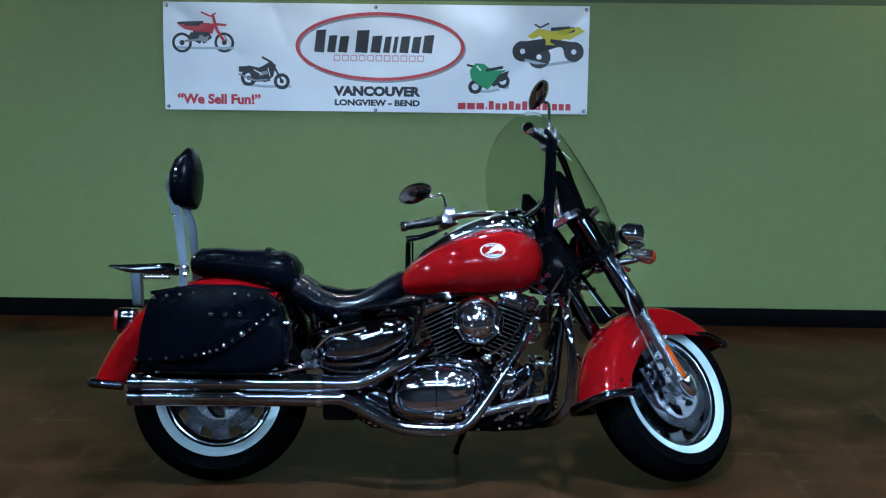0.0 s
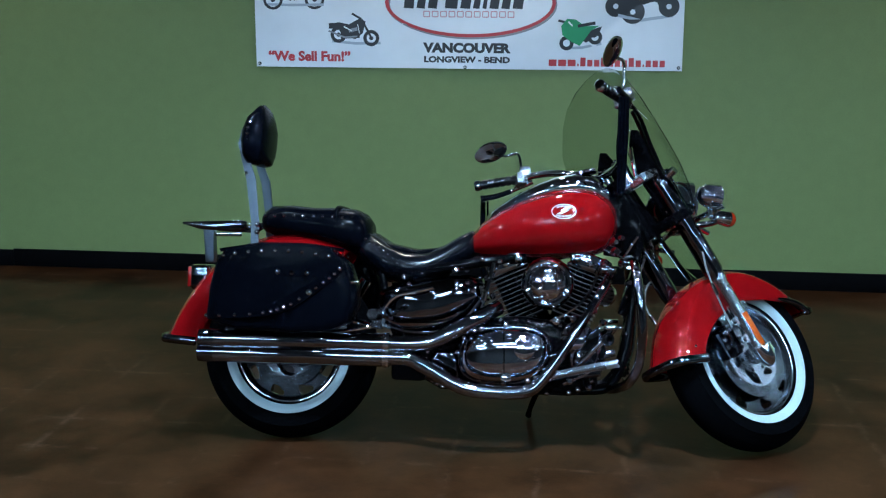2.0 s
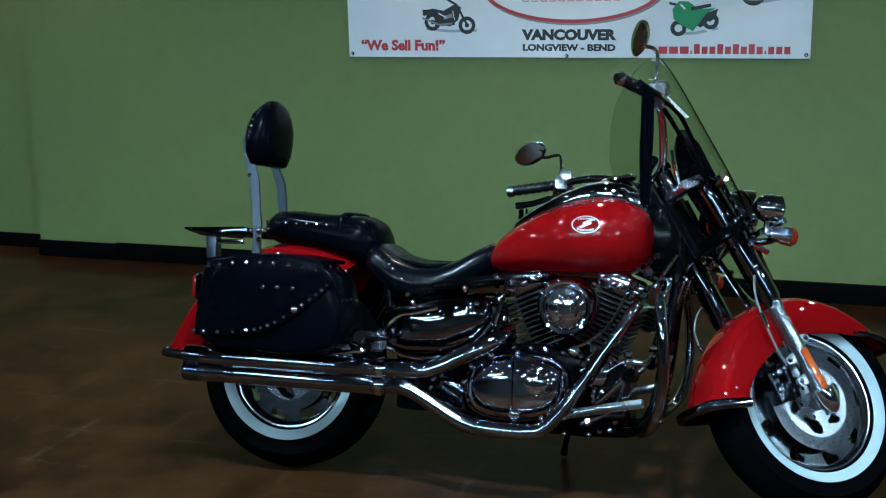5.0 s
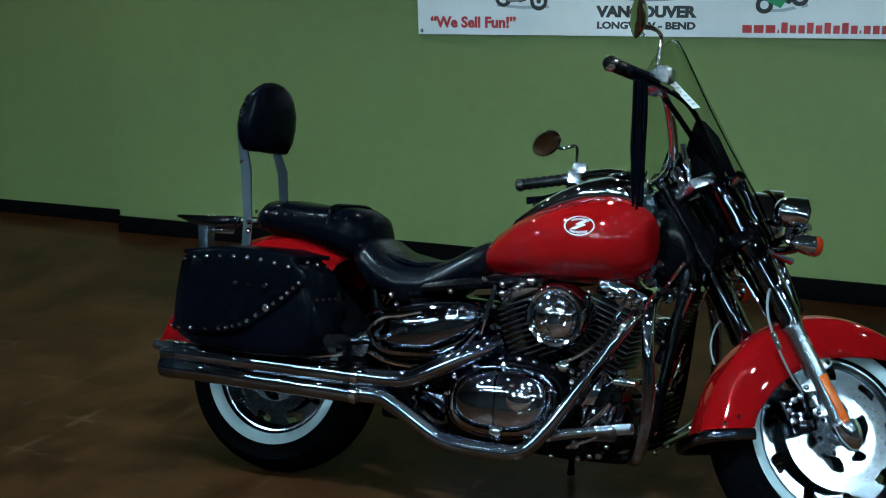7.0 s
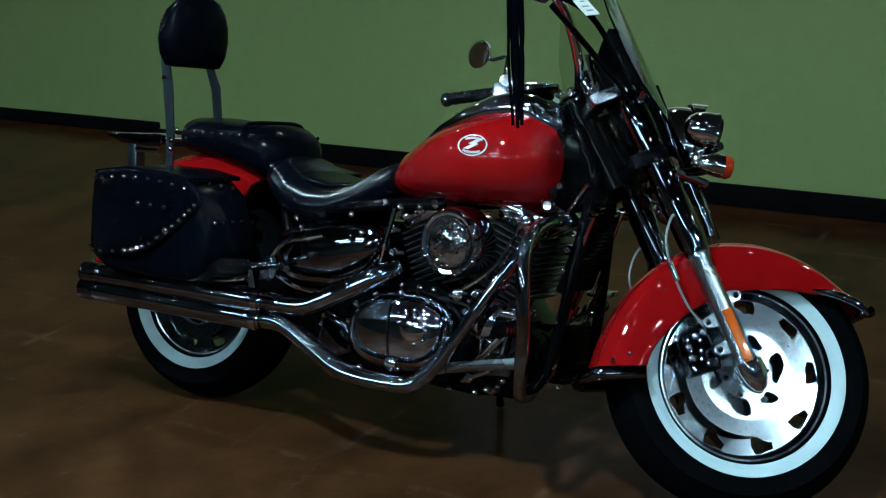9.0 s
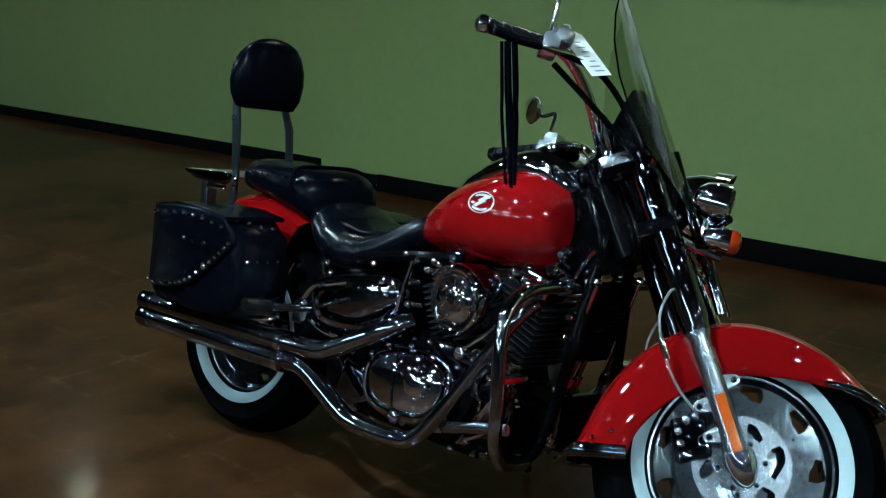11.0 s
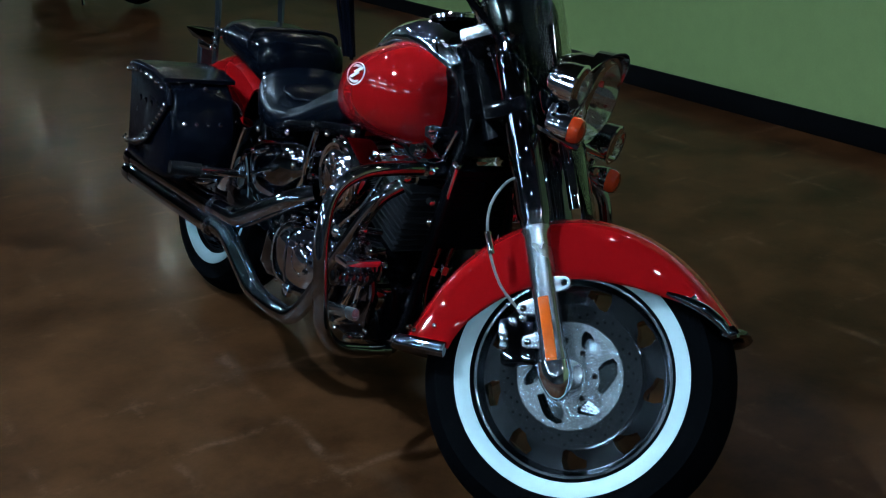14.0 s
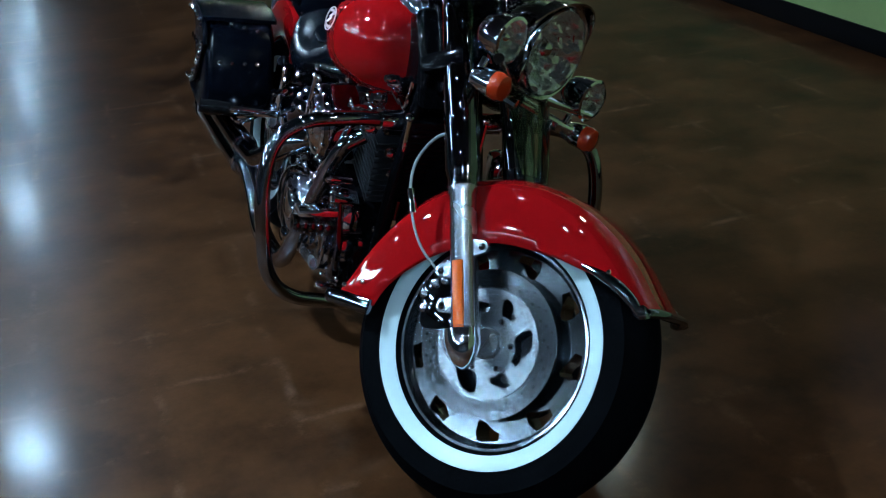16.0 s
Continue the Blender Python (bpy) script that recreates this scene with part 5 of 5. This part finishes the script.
def price_tag():
    t = empty("price_tag", Matrix.Identity(4), "white paper tag hanging from the brake lever", "tag")
    o, d = V((1.165, 0.09, 1.288)), V((0.1025, -0.008, -0.096))
    u = d.normalized()
    w = V((-0.05, 0.99, 0))
    w = (w - u * u.dot(w)).normalized()
    n = u.cross(w)
    L, H = d.length, 0.0365
    mm = Matrix(((u.x, w.x, n.x, o.x), (u.y, w.y, n.y, o.y), (u.z, w.z, n.z, o.z), (0, 0, 0, 1)))
    t.matrix_basis = mm
    bm = skin(B(), [[V((x, y, z)) for x, y in ((0.012, -H), (L, -H), (L, H), (0.012, H), (0, H * 0.5), (0, -H * 0.5))] for z in (0, 0.0008)])
    part("card", bm, CARD, t)
    for y0, y1, x in ((-0.015, 0.008, 0.035), (-0.016, 0.014, 0.052), (-0.011, 0.017, 0.066), (-0.017, 0.005, 0.081), (-0.007, 0.015, 0.096), (-0.02, 0.018, 0.112), (-0.012, 0.022, 0.126)):
        for z in (0.0009, -0.0003):
            part("print_bar", block(B(), (x - 0.0022, y0, z), (x + 0.0022, y1, z + 0.0003)), GREYINK, t)
    part("string", tube(B(), [(0.006, 0, 0.001), (-0.012, 0.004, 0.008), (-0.024, 0, 0.0)], 0.0012, 6), CARD, t)


def motorcycle():
    m = pose(0, 0, 0, -LEAN)
    bike = empty("motorcycle", m, "red cruiser motorcycle with chrome engine leaning on its side stand", "motorcycle")
    rear = pose(-0.0124, 0.0072, 0.3169, -16, 0, 4) @ Matrix.Translation(-RW)
    wheel(bike, "rear_wheel", RW, 0.323, 0.18, 0.187, 0.2295, 0.135, m.inverted() @ rear)
    front_end(bike)
    bodywork(bike)
    for s in SIDES:
        saddlebag(bike, s)
    exhaust(bike)
    engine(bike)
    fringe((1.178, -0.137, 1.275), 1.0, 16, 3)
    fringe((0.662, 0.485, 0.81), 0.56, 12, 4)
    price_tag()


motorcycle()


# ---- banner ----
BX0, BX1, BZ0, BZ1 = -0.856, 1.58, 1.234, 1.845


def sag(x, z):
    """How far the hung vinyl stands off the wall."""
    u, v = (x - BX0) / (BX1 - BX0), (BZ1 - z) / (BZ1 - BZ0)
    off = 0.014 + 0.007 * math.sin(9.4 * u + 1.6 * v) * math.sin(math.pi * v) + 0.006 * math.sin(23 * (u - 0.5 * v)) * math.exp(-4 * v) + 0.004 * math.sin(17 * u + 5 * v)
    # folds drawn tight from the nails
    for (u0, v0), (u1, v1), deep, wide in (((1.0, 0.03), (0.8, 0.72), 0.007, 0.014), ((0.0, 0.0), (0.2, 0.55), 0.005, 0.016), ((0.26, 0.05), (0.3, 0.45), 0.004, 0.01), ((0.5, 0.97), (0.36, 0.6), 0.004, 0.014), ((0.78, 0.0), (0.74, 0.5), 0.004, 0.018)):
        du, dv = (u1 - u0) * 4, v1 - v0
        n = du * du + dv * dv
        t = ((u - u0) * 4 * du + (v - v0) * dv) / n
        d = abs((u - u0) * 4 * dv - (v - v0) * du) / math.sqrt(n) / 4
        if -0.05 < t < 1.05:
            off -= deep * math.exp(-(d / wide) ** 2) * (1 - abs(2 * t - 1) ** 4 if t > 0.5 else 1)
    return max(off, 0.0025)


def on_banner(u, v, lift):
    """u, v: shares of the banner from its upper left corner."""
    x, z = BX0 + (BX1 - BX0) * u, BZ1 - (BZ1 - BZ0) * v
    return V((x, WALL_Y - sag(x, z) - 0.4 * lift, z))


def print_shape(bm, pts, lift):
    f = bm.faces.new([bm.verts.new(on_banner(u, v, lift)) for u, v in pts])
    return f


def stroke(bm, pts, w, lift):
    """A printed line of width w (share of the banner's length) through pts."""
    k = (BX1 - BX0) / (BZ1 - BZ0)
    for (u0, v0), (u1, v1) in zip(pts, pts[1:]):
        du, dv = u1 - u0, (v1 - v0) / k
        n = math.hypot(du, dv) or 1
        a, b = -dv / n * w / 2, du / n * w / 2 * k
        print_shape(bm, [(u0 + a, v0 + b), (u1 + a, v1 + b), (u1 - a, v1 - b), (u0 - a, v0 - b)], lift)


def disc(bm, u, v, r, lift, r_in=0.0):
    k = (BX1 - BX0) / (BZ1 - BZ0)
    c = [(math.cos(2 * math.pi * i / 24), math.sin(2 * math.pi * i / 24)) for i in range(24)]
    if not r_in:
        return print_shape(bm, [(u + r * a, v + r * k * b) for a, b in c], lift)
    for (a, b), (p, q) in zip(c, c[1:] + c[:1]):
        print_shape(bm, [(u + r * a, v + r * k * b), (u + r * p, v + r * k * q), (u + r_in * p, v + r_in * k * q), (u + r_in * a, v + r_in * k * b)], lift)


def words(text, box, material, parent, heavy=0.0):
    """Words set flat on the banner, filling the box (u0, v0, u1, v1)."""
    cu = bpy.data.curves.new("words", "FONT")
    cu.body, cu.offset, cu.resolution_u = text, heavy, 3
    tmp = new("words_curve", cu)
    me = bpy.data.meshes.new_from_object(tmp.evaluated_get(bpy.context.evaluated_depsgraph_get()))
    bpy.data.objects.remove(tmp)
    xs, ys = [v.co.x for v in me.vertices], [v.co.y for v in me.vertices]
    u0, v0, u1, v1 = box
    for v in me.vertices:
        a, b = (v.co.x - min(xs)) / (max(xs) - min(xs)), (v.co.y - min(ys)) / (max(ys) - min(ys))
        v.co = on_banner(u0 + (u1 - u0) * a, v1 + (v0 - v1) * b, 0.003)
    me.materials.append(material)
    ob = new("lettering", me)
    ob.parent = parent
    return ob


def banner():
    b = empty("banner", Matrix.Identity(4), "white vinyl sales banner pinned to the green wall", "banner")
    nu, nv = 176, 44
    front = [[on_banner(i / nu, j / nv, 0.0) for i in range(nu + 1)] for j in range(nv + 1)]
    bm = B()
    fr = [[bm.verts.new(p) for p in row] for row in front]
    bk = [[bm.verts.new(p + V((0, 0.0012, 0))) for p in row] for row in front]
    for j in range(nv):
        for i in range(nu):
            bm.faces.new((fr[j][i], fr[j][i + 1], fr[j + 1][i + 1], fr[j + 1][i]))
            bm.faces.new((bk[j][i], bk[j + 1][i], bk[j + 1][i + 1], bk[j][i + 1]))
    rim = [fr[0][i] for i in range(nu)] + [fr[j][nu] for j in range(nv)] + [fr[nv][i] for i in range(nu, 0, -1)] + [fr[j][0] for j in range(nv, 0, -1)]
    rib = [bk[0][i] for i in range(nu)] + [bk[j][nu] for j in range(nv)] + [bk[nv][i] for i in range(nu, 0, -1)] + [bk[j][0] for j in range(nv, 0, -1)]
    for i in range(len(rim)):
        bm.faces.new((rim[i], rim[i - 1], rib[i - 1], rib[i]))
    part("sheet", bm, VINYL, b, "creased glossy white vinyl")
    for u, v in ((0.008, 0.03), (0.5, 0.03), (0.992, 0.03), (0.008, 0.97), (0.5, 0.985), (0.992, 0.97)):
        part("grommet", lathe(B(), [(0.005, 0), (0.01, 0.001), (0.009, 0.004), (0.005, 0.005)], on_banner(u, v, 0.001), (0, -1, 0), 16), DARKCHROME, b)
        part("nail", lathe(B(), [(0.003, 0), (0.003, 0.012), (0.006, 0.012), (0.003, 0.015)], on_banner(u, v, 0.001), (0, -1, 0), 10), STEEL, b)
    k = 48
    for name, du, dv, w, ink, lift in (("oval_shadow", 0.003, 0.018, 0.9, GREYINK, 0.002), ("oval_border", 0, 0, 1.0, REDINK, 0.003)):
        bm = B()
        c = [(math.cos(2 * math.pi * i / k), math.sin(2 * math.pi * i / k)) for i in range(k)]
        ro, ri = (0.199, 0.318), (0.1905, 0.288)
        for (p, q), (p2, q2) in zip(c, c[1:] + c[:1]):
            print_shape(bm, [(0.51 + du + ro[0] * p, 0.392 + dv + ro[1] * q), (0.51 + du + ro[0] * p2, 0.392 + dv + ro[1] * q2), (0.51 + du + ri[0] * p2, 0.392 + dv + ri[1] * q2), (0.51 + du + ri[0] * p, 0.392 + dv + ri[1] * q)], lift)
        part(name, bm, ink, b, smooth=0)
    # brand name as plain slanted bars
    u = 0.355
    for w, tall in ((0.03, 1.0), (0.026, 0.75), (0.028, 0.72), (0.012, 0.0), (0.036, 1.0), (0.03, 0.75), (0.022, 0.72), (0.016, 0.72), (0.028, 0.74), (0.026, 0.72), (0.03, 0.8)):
        if tall:
            bm = B()
            v1 = 0.445
            v0 = v1 - 0.2 * tall
            print_shape(bm, [(u + 0.006, v0), (u + w - 0.001, v0 - 0.006), (u + w - 0.007, v1 + 0.006), (u, v1)], 0.0032)
            part("brand_bar", bm, INK, b, "plain black brand bar", smooth=0)
        u += w
    for n in range(11):
        bm = B()
        u0 = 0.402 + 0.0197 * n
        stroke(bm, [(u0, 0.475), (u0, 0.525), (u0 + 0.0135, 0.525), (u0 + 0.0135, 0.475), (u0, 0.475)], 0.0022, 0.003)
        part("brand_bar", bm, PINKINK, b, "thin faded red brand bar", smooth=0)
    u = 0.695
    for n in range(17):
        w = 0.022 if n < 3 else (0.007 if n in (3, 13) else 0.0158)
        bm = B()
        v0 = 0.94 if n in (3, 13) else (0.885 if n in (4, 7, 9, 11) else 0.905)
        print_shape(bm, [(u, v0), (u + w - 0.004, v0), (u + w - 0.004, 0.965), (u, 0.965)], 0.003)
        part("address_bar", bm, REDINK, b, "red bar in place of lettering", smooth=0)
        u += w
    words("VANCOUVER", (0.4, 0.76, 0.607, 0.855), INK, b, 0.06)
    words("LONGVIEW - BEND", (0.403, 0.885, 0.605, 0.945), INK, b, 0.05)
    words("\u201cWe Sell Fun!\u201d", (0.03, 0.845, 0.228, 0.945), REDINK, b, 0.045)
    # four printed vehicles
    for pts, w in (([(0.03, 0.42), (0.09, 0.425), (0.165, 0.42)], 0.006), ([(0.185, 0.755), (0.24, 0.775), (0.3, 0.77)], 0.006), ([(0.725, 0.8), (0.77, 0.795), (0.815, 0.755)], 0.006), ([(0.85, 0.5), (0.9, 0.545), (0.975, 0.5)], 0.007)):
        part("printed_shade", (lambda q: (stroke(q, pts, w, 0.002), q)[1])(B()), SHADEINK, b, "pale grey printed shadow", smooth=0)
    for name, ink, strokes in (("printed_engine", GREYINK, (([(0.085, 0.31), (0.105, 0.34)], 0.02), ([(0.05, 0.36), (0.085, 0.345)], 0.005), ([(0.143, 0.3), (0.15, 0.36)], 0.003))), ("printed_seat", INK, (([(0.035, 0.195), (0.06, 0.19), (0.095, 0.185)], 0.006), ([(0.76, 0.6), (0.8, 0.57)], 0.007), ([(0.91, 0.215), (0.955, 0.2)], 0.008))), ("printed_glint", CARD, (([(0.738, 0.56), (0.748, 0.6)], 0.004), ([(0.213, 0.62), (0.232, 0.66)], 0.003), ([(0.246, 0.6), (0.25, 0.68)], 0.002)))):
        for pts, w in strokes:
            part(name, (lambda q: (stroke(q, pts, w, 0.0046), q)[1])(B()), ink, b, smooth=0)
    bm = B()
    for u, v in ((0.044, 0.375), (0.143, 0.37)):
        disc(bm, u, v, 0.0235, 0.003, 0.017)
        disc(bm, u, v, 0.006, 0.003)
    stroke(bm, [(0.062, 0.3), (0.09, 0.36), (0.11, 0.3), (0.07, 0.27)], 0.016, 0.003)
    stroke(bm, [(0.05, 0.2), (0.09, 0.2)], 0.009, 0.0034)
    part("printed_dirt_bike", bm, INK, b, "printed dirt bike, dark parts", smooth=0)
    bm = B()
    print_shape(bm, [(0.03, 0.19), (0.075, 0.215), (0.1, 0.19), (0.125, 0.2), (0.115, 0.29), (0.075, 0.27), (0.05, 0.25)], 0.0036)
    print_shape(bm, [(0.125, 0.19), (0.15, 0.2), (0.148, 0.22), (0.122, 0.215)], 0.0036)
    stroke(bm, [(0.118, 0.12), (0.126, 0.25), (0.143, 0.36)], 0.007, 0.0038)
    stroke(bm, [(0.09, 0.09), (0.112, 0.13), (0.125, 0.1)], 0.004, 0.0036)
    part("printed_dirt_bike_bodywork", bm, REDINK, b, "printed red bodywork", smooth=0)
    bm = B()
    for u, v in ((0.2, 0.695), (0.278, 0.725)):
        disc(bm, u, v, 0.019, 0.003, 0.011)
        disc(bm, u, v, 0.005, 0.003)
    print_shape(bm, [(0.178, 0.6), (0.2, 0.58), (0.225, 0.6), (0.25, 0.545), (0.265, 0.57), (0.258, 0.68), (0.24, 0.735), (0.21, 0.71), (0.2, 0.64)], 0.0034)
    stroke(bm, [(0.232, 0.5), (0.255, 0.55), (0.278, 0.72)], 0.005, 0.0036)
    stroke(bm, [(0.177, 0.615), (0.21, 0.612)], 0.013, 0.0036)
    stroke(bm, [(0.205, 0.69), (0.25, 0.68)], 0.022, 0.0033)
    part("printed_cruiser", bm, INK, b, "printed black cruiser", smooth=0)
    part("printed_cruiser_pipes", (lambda q: (stroke(q, [(0.176, 0.66), (0.215, 0.72), (0.245, 0.71)], 0.004, 0.004), stroke(q, [(0.225, 0.66), (0.245, 0.64)], 0.008, 0.004), q)[2])(B()), GREYINK, b, smooth=0)
    bm = B()
    for u, v in ((0.735, 0.755), (0.8, 0.7)):
        disc(bm, u, v, 0.0165, 0.003, 0.008)
    print_shape(bm, [(0.755, 0.7), (0.8, 0.62), (0.815, 0.6), (0.808, 0.68), (0.78, 0.75)], 0.003)
    stroke(bm, [(0.715, 0.55), (0.735, 0.57)], 0.005, 0.003)
    part("printed_sport_bike", bm, INK, b, "printed sport bike, dark parts", smooth=0)
    bm = B()
    print_shape(bm, [(0.722, 0.6), (0.735, 0.535), (0.755, 0.54), (0.775, 0.6), (0.81, 0.595), (0.79, 0.64), (0.78, 0.7), (0.765, 0.78), (0.745, 0.74), (0.725, 0.68)], 0.0036)
    part("printed_fairing", bm, GREENINK, b, "printed green fairing", smooth=0)
    bm = B()
    for u, v, r in ((0.845, 0.42, 0.024), (0.884, 0.47, 0.027), (0.965, 0.42, 0.0235)):
        disc(bm, u, v, r, 0.003, 0.006)
    stroke(bm, [(0.85, 0.38), (0.9, 0.35), (0.96, 0.38)], 0.026, 0.003)
    part("printed_quad", bm, INK, b, "printed quad bike, dark parts", smooth=0)
    bm = B()
    stroke(bm, [(0.935, 0.25), (0.965, 0.21)], 0.012, 0.004)
    part("printed_quad_seat", bm, INK, b, "printed dark seat", smooth=0)
    bm = B()
    stroke(bm, [(0.872, 0.17), (0.885, 0.2), (0.905, 0.16)], 0.004, 0.004)
    part("printed_quad_handlebar", bm, INK, b, "printed dark handlebar", smooth=0)
    bm = B()
    print_shape(bm, [(0.855, 0.28), (0.88, 0.21), (0.915, 0.23), (0.945, 0.28), (0.925, 0.36), (0.89, 0.36)], 0.0036)
    print_shape(bm, [(0.92, 0.23), (0.975, 0.19), (0.99, 0.23), (0.955, 0.31), (0.93, 0.3)], 0.0034)
    part("printed_quad_bodywork", bm, YELLOWINK, b, "printed yellow bodywork", smooth=0)


banner()


# ---- second motorcycle, far off ----
def sport_bike():
    o = empty("sport_bike", pose(-6.04, 1.53, 0.022, -17, 0, 195), "green sport motorcycle parked by the green wall", "motorcycle")

    def ring(c, R, w, rim):
        h = w / 2
        t = part("wheel", lathe(B(), [(rim, -h * 0.8), (R - 0.04, -h), (R - 0.01, -h * 0.6), (R, 0), (R - 0.01, h * 0.6), (R - 0.04, h), (rim, h * 0.8)], c, (0, 1, 0), 40, True), RUBBER, o, "black sport tyre")
        part("rim", lathe(B(), [(rim, -h * 0.8), (rim - 0.02, -h * 0.7), (rim - 0.02, h * 0.7), (rim, h * 0.8)], c, (0, 1, 0), 40, True), BLACK, t)
        for k in range(5):
            a = 2 * math.pi * k / 5
            part("spoke", tube(B(), [c, c + V((rim * math.cos(a), 0, rim * math.sin(a)))], 0.018, 8), BLACK, t)

    ring(V((0, 0, 0.31)), 0.31, 0.19, 0.215)
    ring(V((1.38, 0, 0.3)), 0.3, 0.12, 0.215)
    part("tail_fairing", skin(B(), [oval(x, h, z0, z1, 20) for x, h, z0, z1 in ((-0.3, 0.05, 0.76, 0.82), (-0.24, 0.1, 0.7, 0.84), (-0.1, 0.14, 0.66, 0.84), (0.1, 0.16, 0.63, 0.82), (0.25, 0.13, 0.62, 0.78))]), SPORTGREEN, o, "bright green tail fairing", smooth=60)
    part("seat", skin(B(), [oval(x, h, z0, z1, 20) for x, h, z0, z1 in ((-0.2, 0.08, 0.84, 0.89), (0.0, 0.13, 0.82, 0.89), (0.2, 0.14, 0.76, 0.84), (0.45, 0.12, 0.76, 0.83), (0.55, 0.08, 0.78, 0.84))]), LEATHER, o, "black seat", smooth=60)
    part("fuel_tank", skin(B(), [oval(x, h, z0, z1, 20) for x, h, z0, z1 in ((0.5, 0.08, 0.78, 0.88), (0.6, 0.15, 0.76, 0.98), (0.75, 0.19, 0.76, 1.04), (0.9, 0.17, 0.78, 1.02), (1.0, 0.1, 0.82, 0.95))]), SPORTGREEN, o, "bright green fuel tank", smooth=60)
    part("side_fairing", skin(B(), [oval(x, h, z0, z1, 20) for x, h, z0, z1 in ((0.75, 0.17, 0.45, 0.6), (0.95, 0.22, 0.3, 0.85), (1.2, 0.21, 0.4, 1.0), (1.4, 0.15, 0.7, 1.02), (1.5, 0.06, 0.8, 0.92))]), SPORTGREEN, o, "bright green fairing", smooth=60)
    part("tail_light", block(B(), (-0.315, -0.07, 0.75), (-0.26, 0.07, 0.81), 0.012), REDLENS, o, "red tail light")
    part("tail_bracket", block(B(), (-0.3, -0.04, 0.5), (-0.2, 0.04, 0.74), 0.01), BLACK, o)
    part("red_reflector", block(B(), (-0.31, -0.05, 0.56), (-0.298, 0.05, 0.6), 0.004), REDLENS, o)
    pl = part("licence_plate", block(B(), (-0.006, -0.09, -0.055), (0.0, 0.09, 0.055), 0.003, Matrix.Translation((-0.32, 0, 0.475)) @ pose(0, 0, 0, 0, 12, 0)), SHADEINK, o, "pale blue-grey licence plate")
    for k in range(5):
        part("plate_bar", block(B(), (-0.0085, -0.065 + 0.028 * k, -0.022), (-0.0065, -0.047 + 0.028 * k, 0.018), 0, Matrix.Translation((-0.32, 0, 0.475)) @ pose(0, 0, 0, 0, 12, 0)), GREYINK, pl)
    for s in SIDES:
        st = part("turn_signal", lathe(B(), [(0.012, -0.03), (0.03, 0), (0.032, 0.02)], (-0.26, s * 0.17, 0.66), (-1, 0, 0), 16), CHROME, o)
        part("signal_lens", lathe(B(), [(0.031, 0.02), (0.028, 0.04), (0.01, 0.05)], (-0.26, s * 0.17, 0.66), (-1, 0, 0), 16), AMBER, st)
        part("signal_stem", tube(B(), [(-0.25, s * 0.04, 0.66), (-0.25, s * 0.16, 0.66)], 0.01, 8), BLACK, st)
        part("swingarm", tube(B(), [(0, s * 0.13, 0.31), (0.3, s * 0.13, 0.36), (0.5, s * 0.1, 0.4)], 0.03, 10), DARKCHROME, o)
        part("handlebar", tube(B(), [(1.02, s * 0.05, 0.96), (0.98, s * 0.2, 0.94), (0.94, s * 0.34, 0.92)], 0.014, 8), BLACK, o)
        part("foot_peg", tube(B(), [(0.38, s * 0.15, 0.4), (0.38, s * 0.26, 0.4)], 0.012, 8), CHROME, o)
        part("fork_leg", tube(B(), [(1.38, s * 0.1, 0.3), (1.18, s * 0.1, 0.85)], 0.025, 10), DARKCHROME, o)
    part("engine_block", block(B(), (0.5, -0.2, 0.2), (0.95, 0.2, 0.68), 0.04), BLACK, o)
    for y, z in ((0.2, 0.4), (0.205, 0.5), (0.2, 0.3)):
        part("engine_cover", lathe(B(), [(0.07, 0), (0.06, 0.02), (0.03, 0.03)], (0.62 + 0.2 * (z - 0.3), y, z), (0, 1, 0), 16), DARKCHROME, o)
    part("muffler", tube(B(), [(0.3, -0.14, 0.3), (0.1, -0.19, 0.42), (-0.2, -0.22, 0.56)], [0.03, 0.055, 0.05], 14), BLACK, o, "black muffler with a bright end")
    part("muffler_end", tube(B(), [(-0.19, -0.219, 0.556), (-0.22, -0.222, 0.569)], 0.04, 14), CHROME, o)
    part("side_stand", tube(B(), [(0.55, 0.14, 0.25), (0.48, 0.25, 0.05), (0.47, 0.27, 0.025)], 0.012, 8), CHROME, o, "side stand on the floor")


sport_bike()
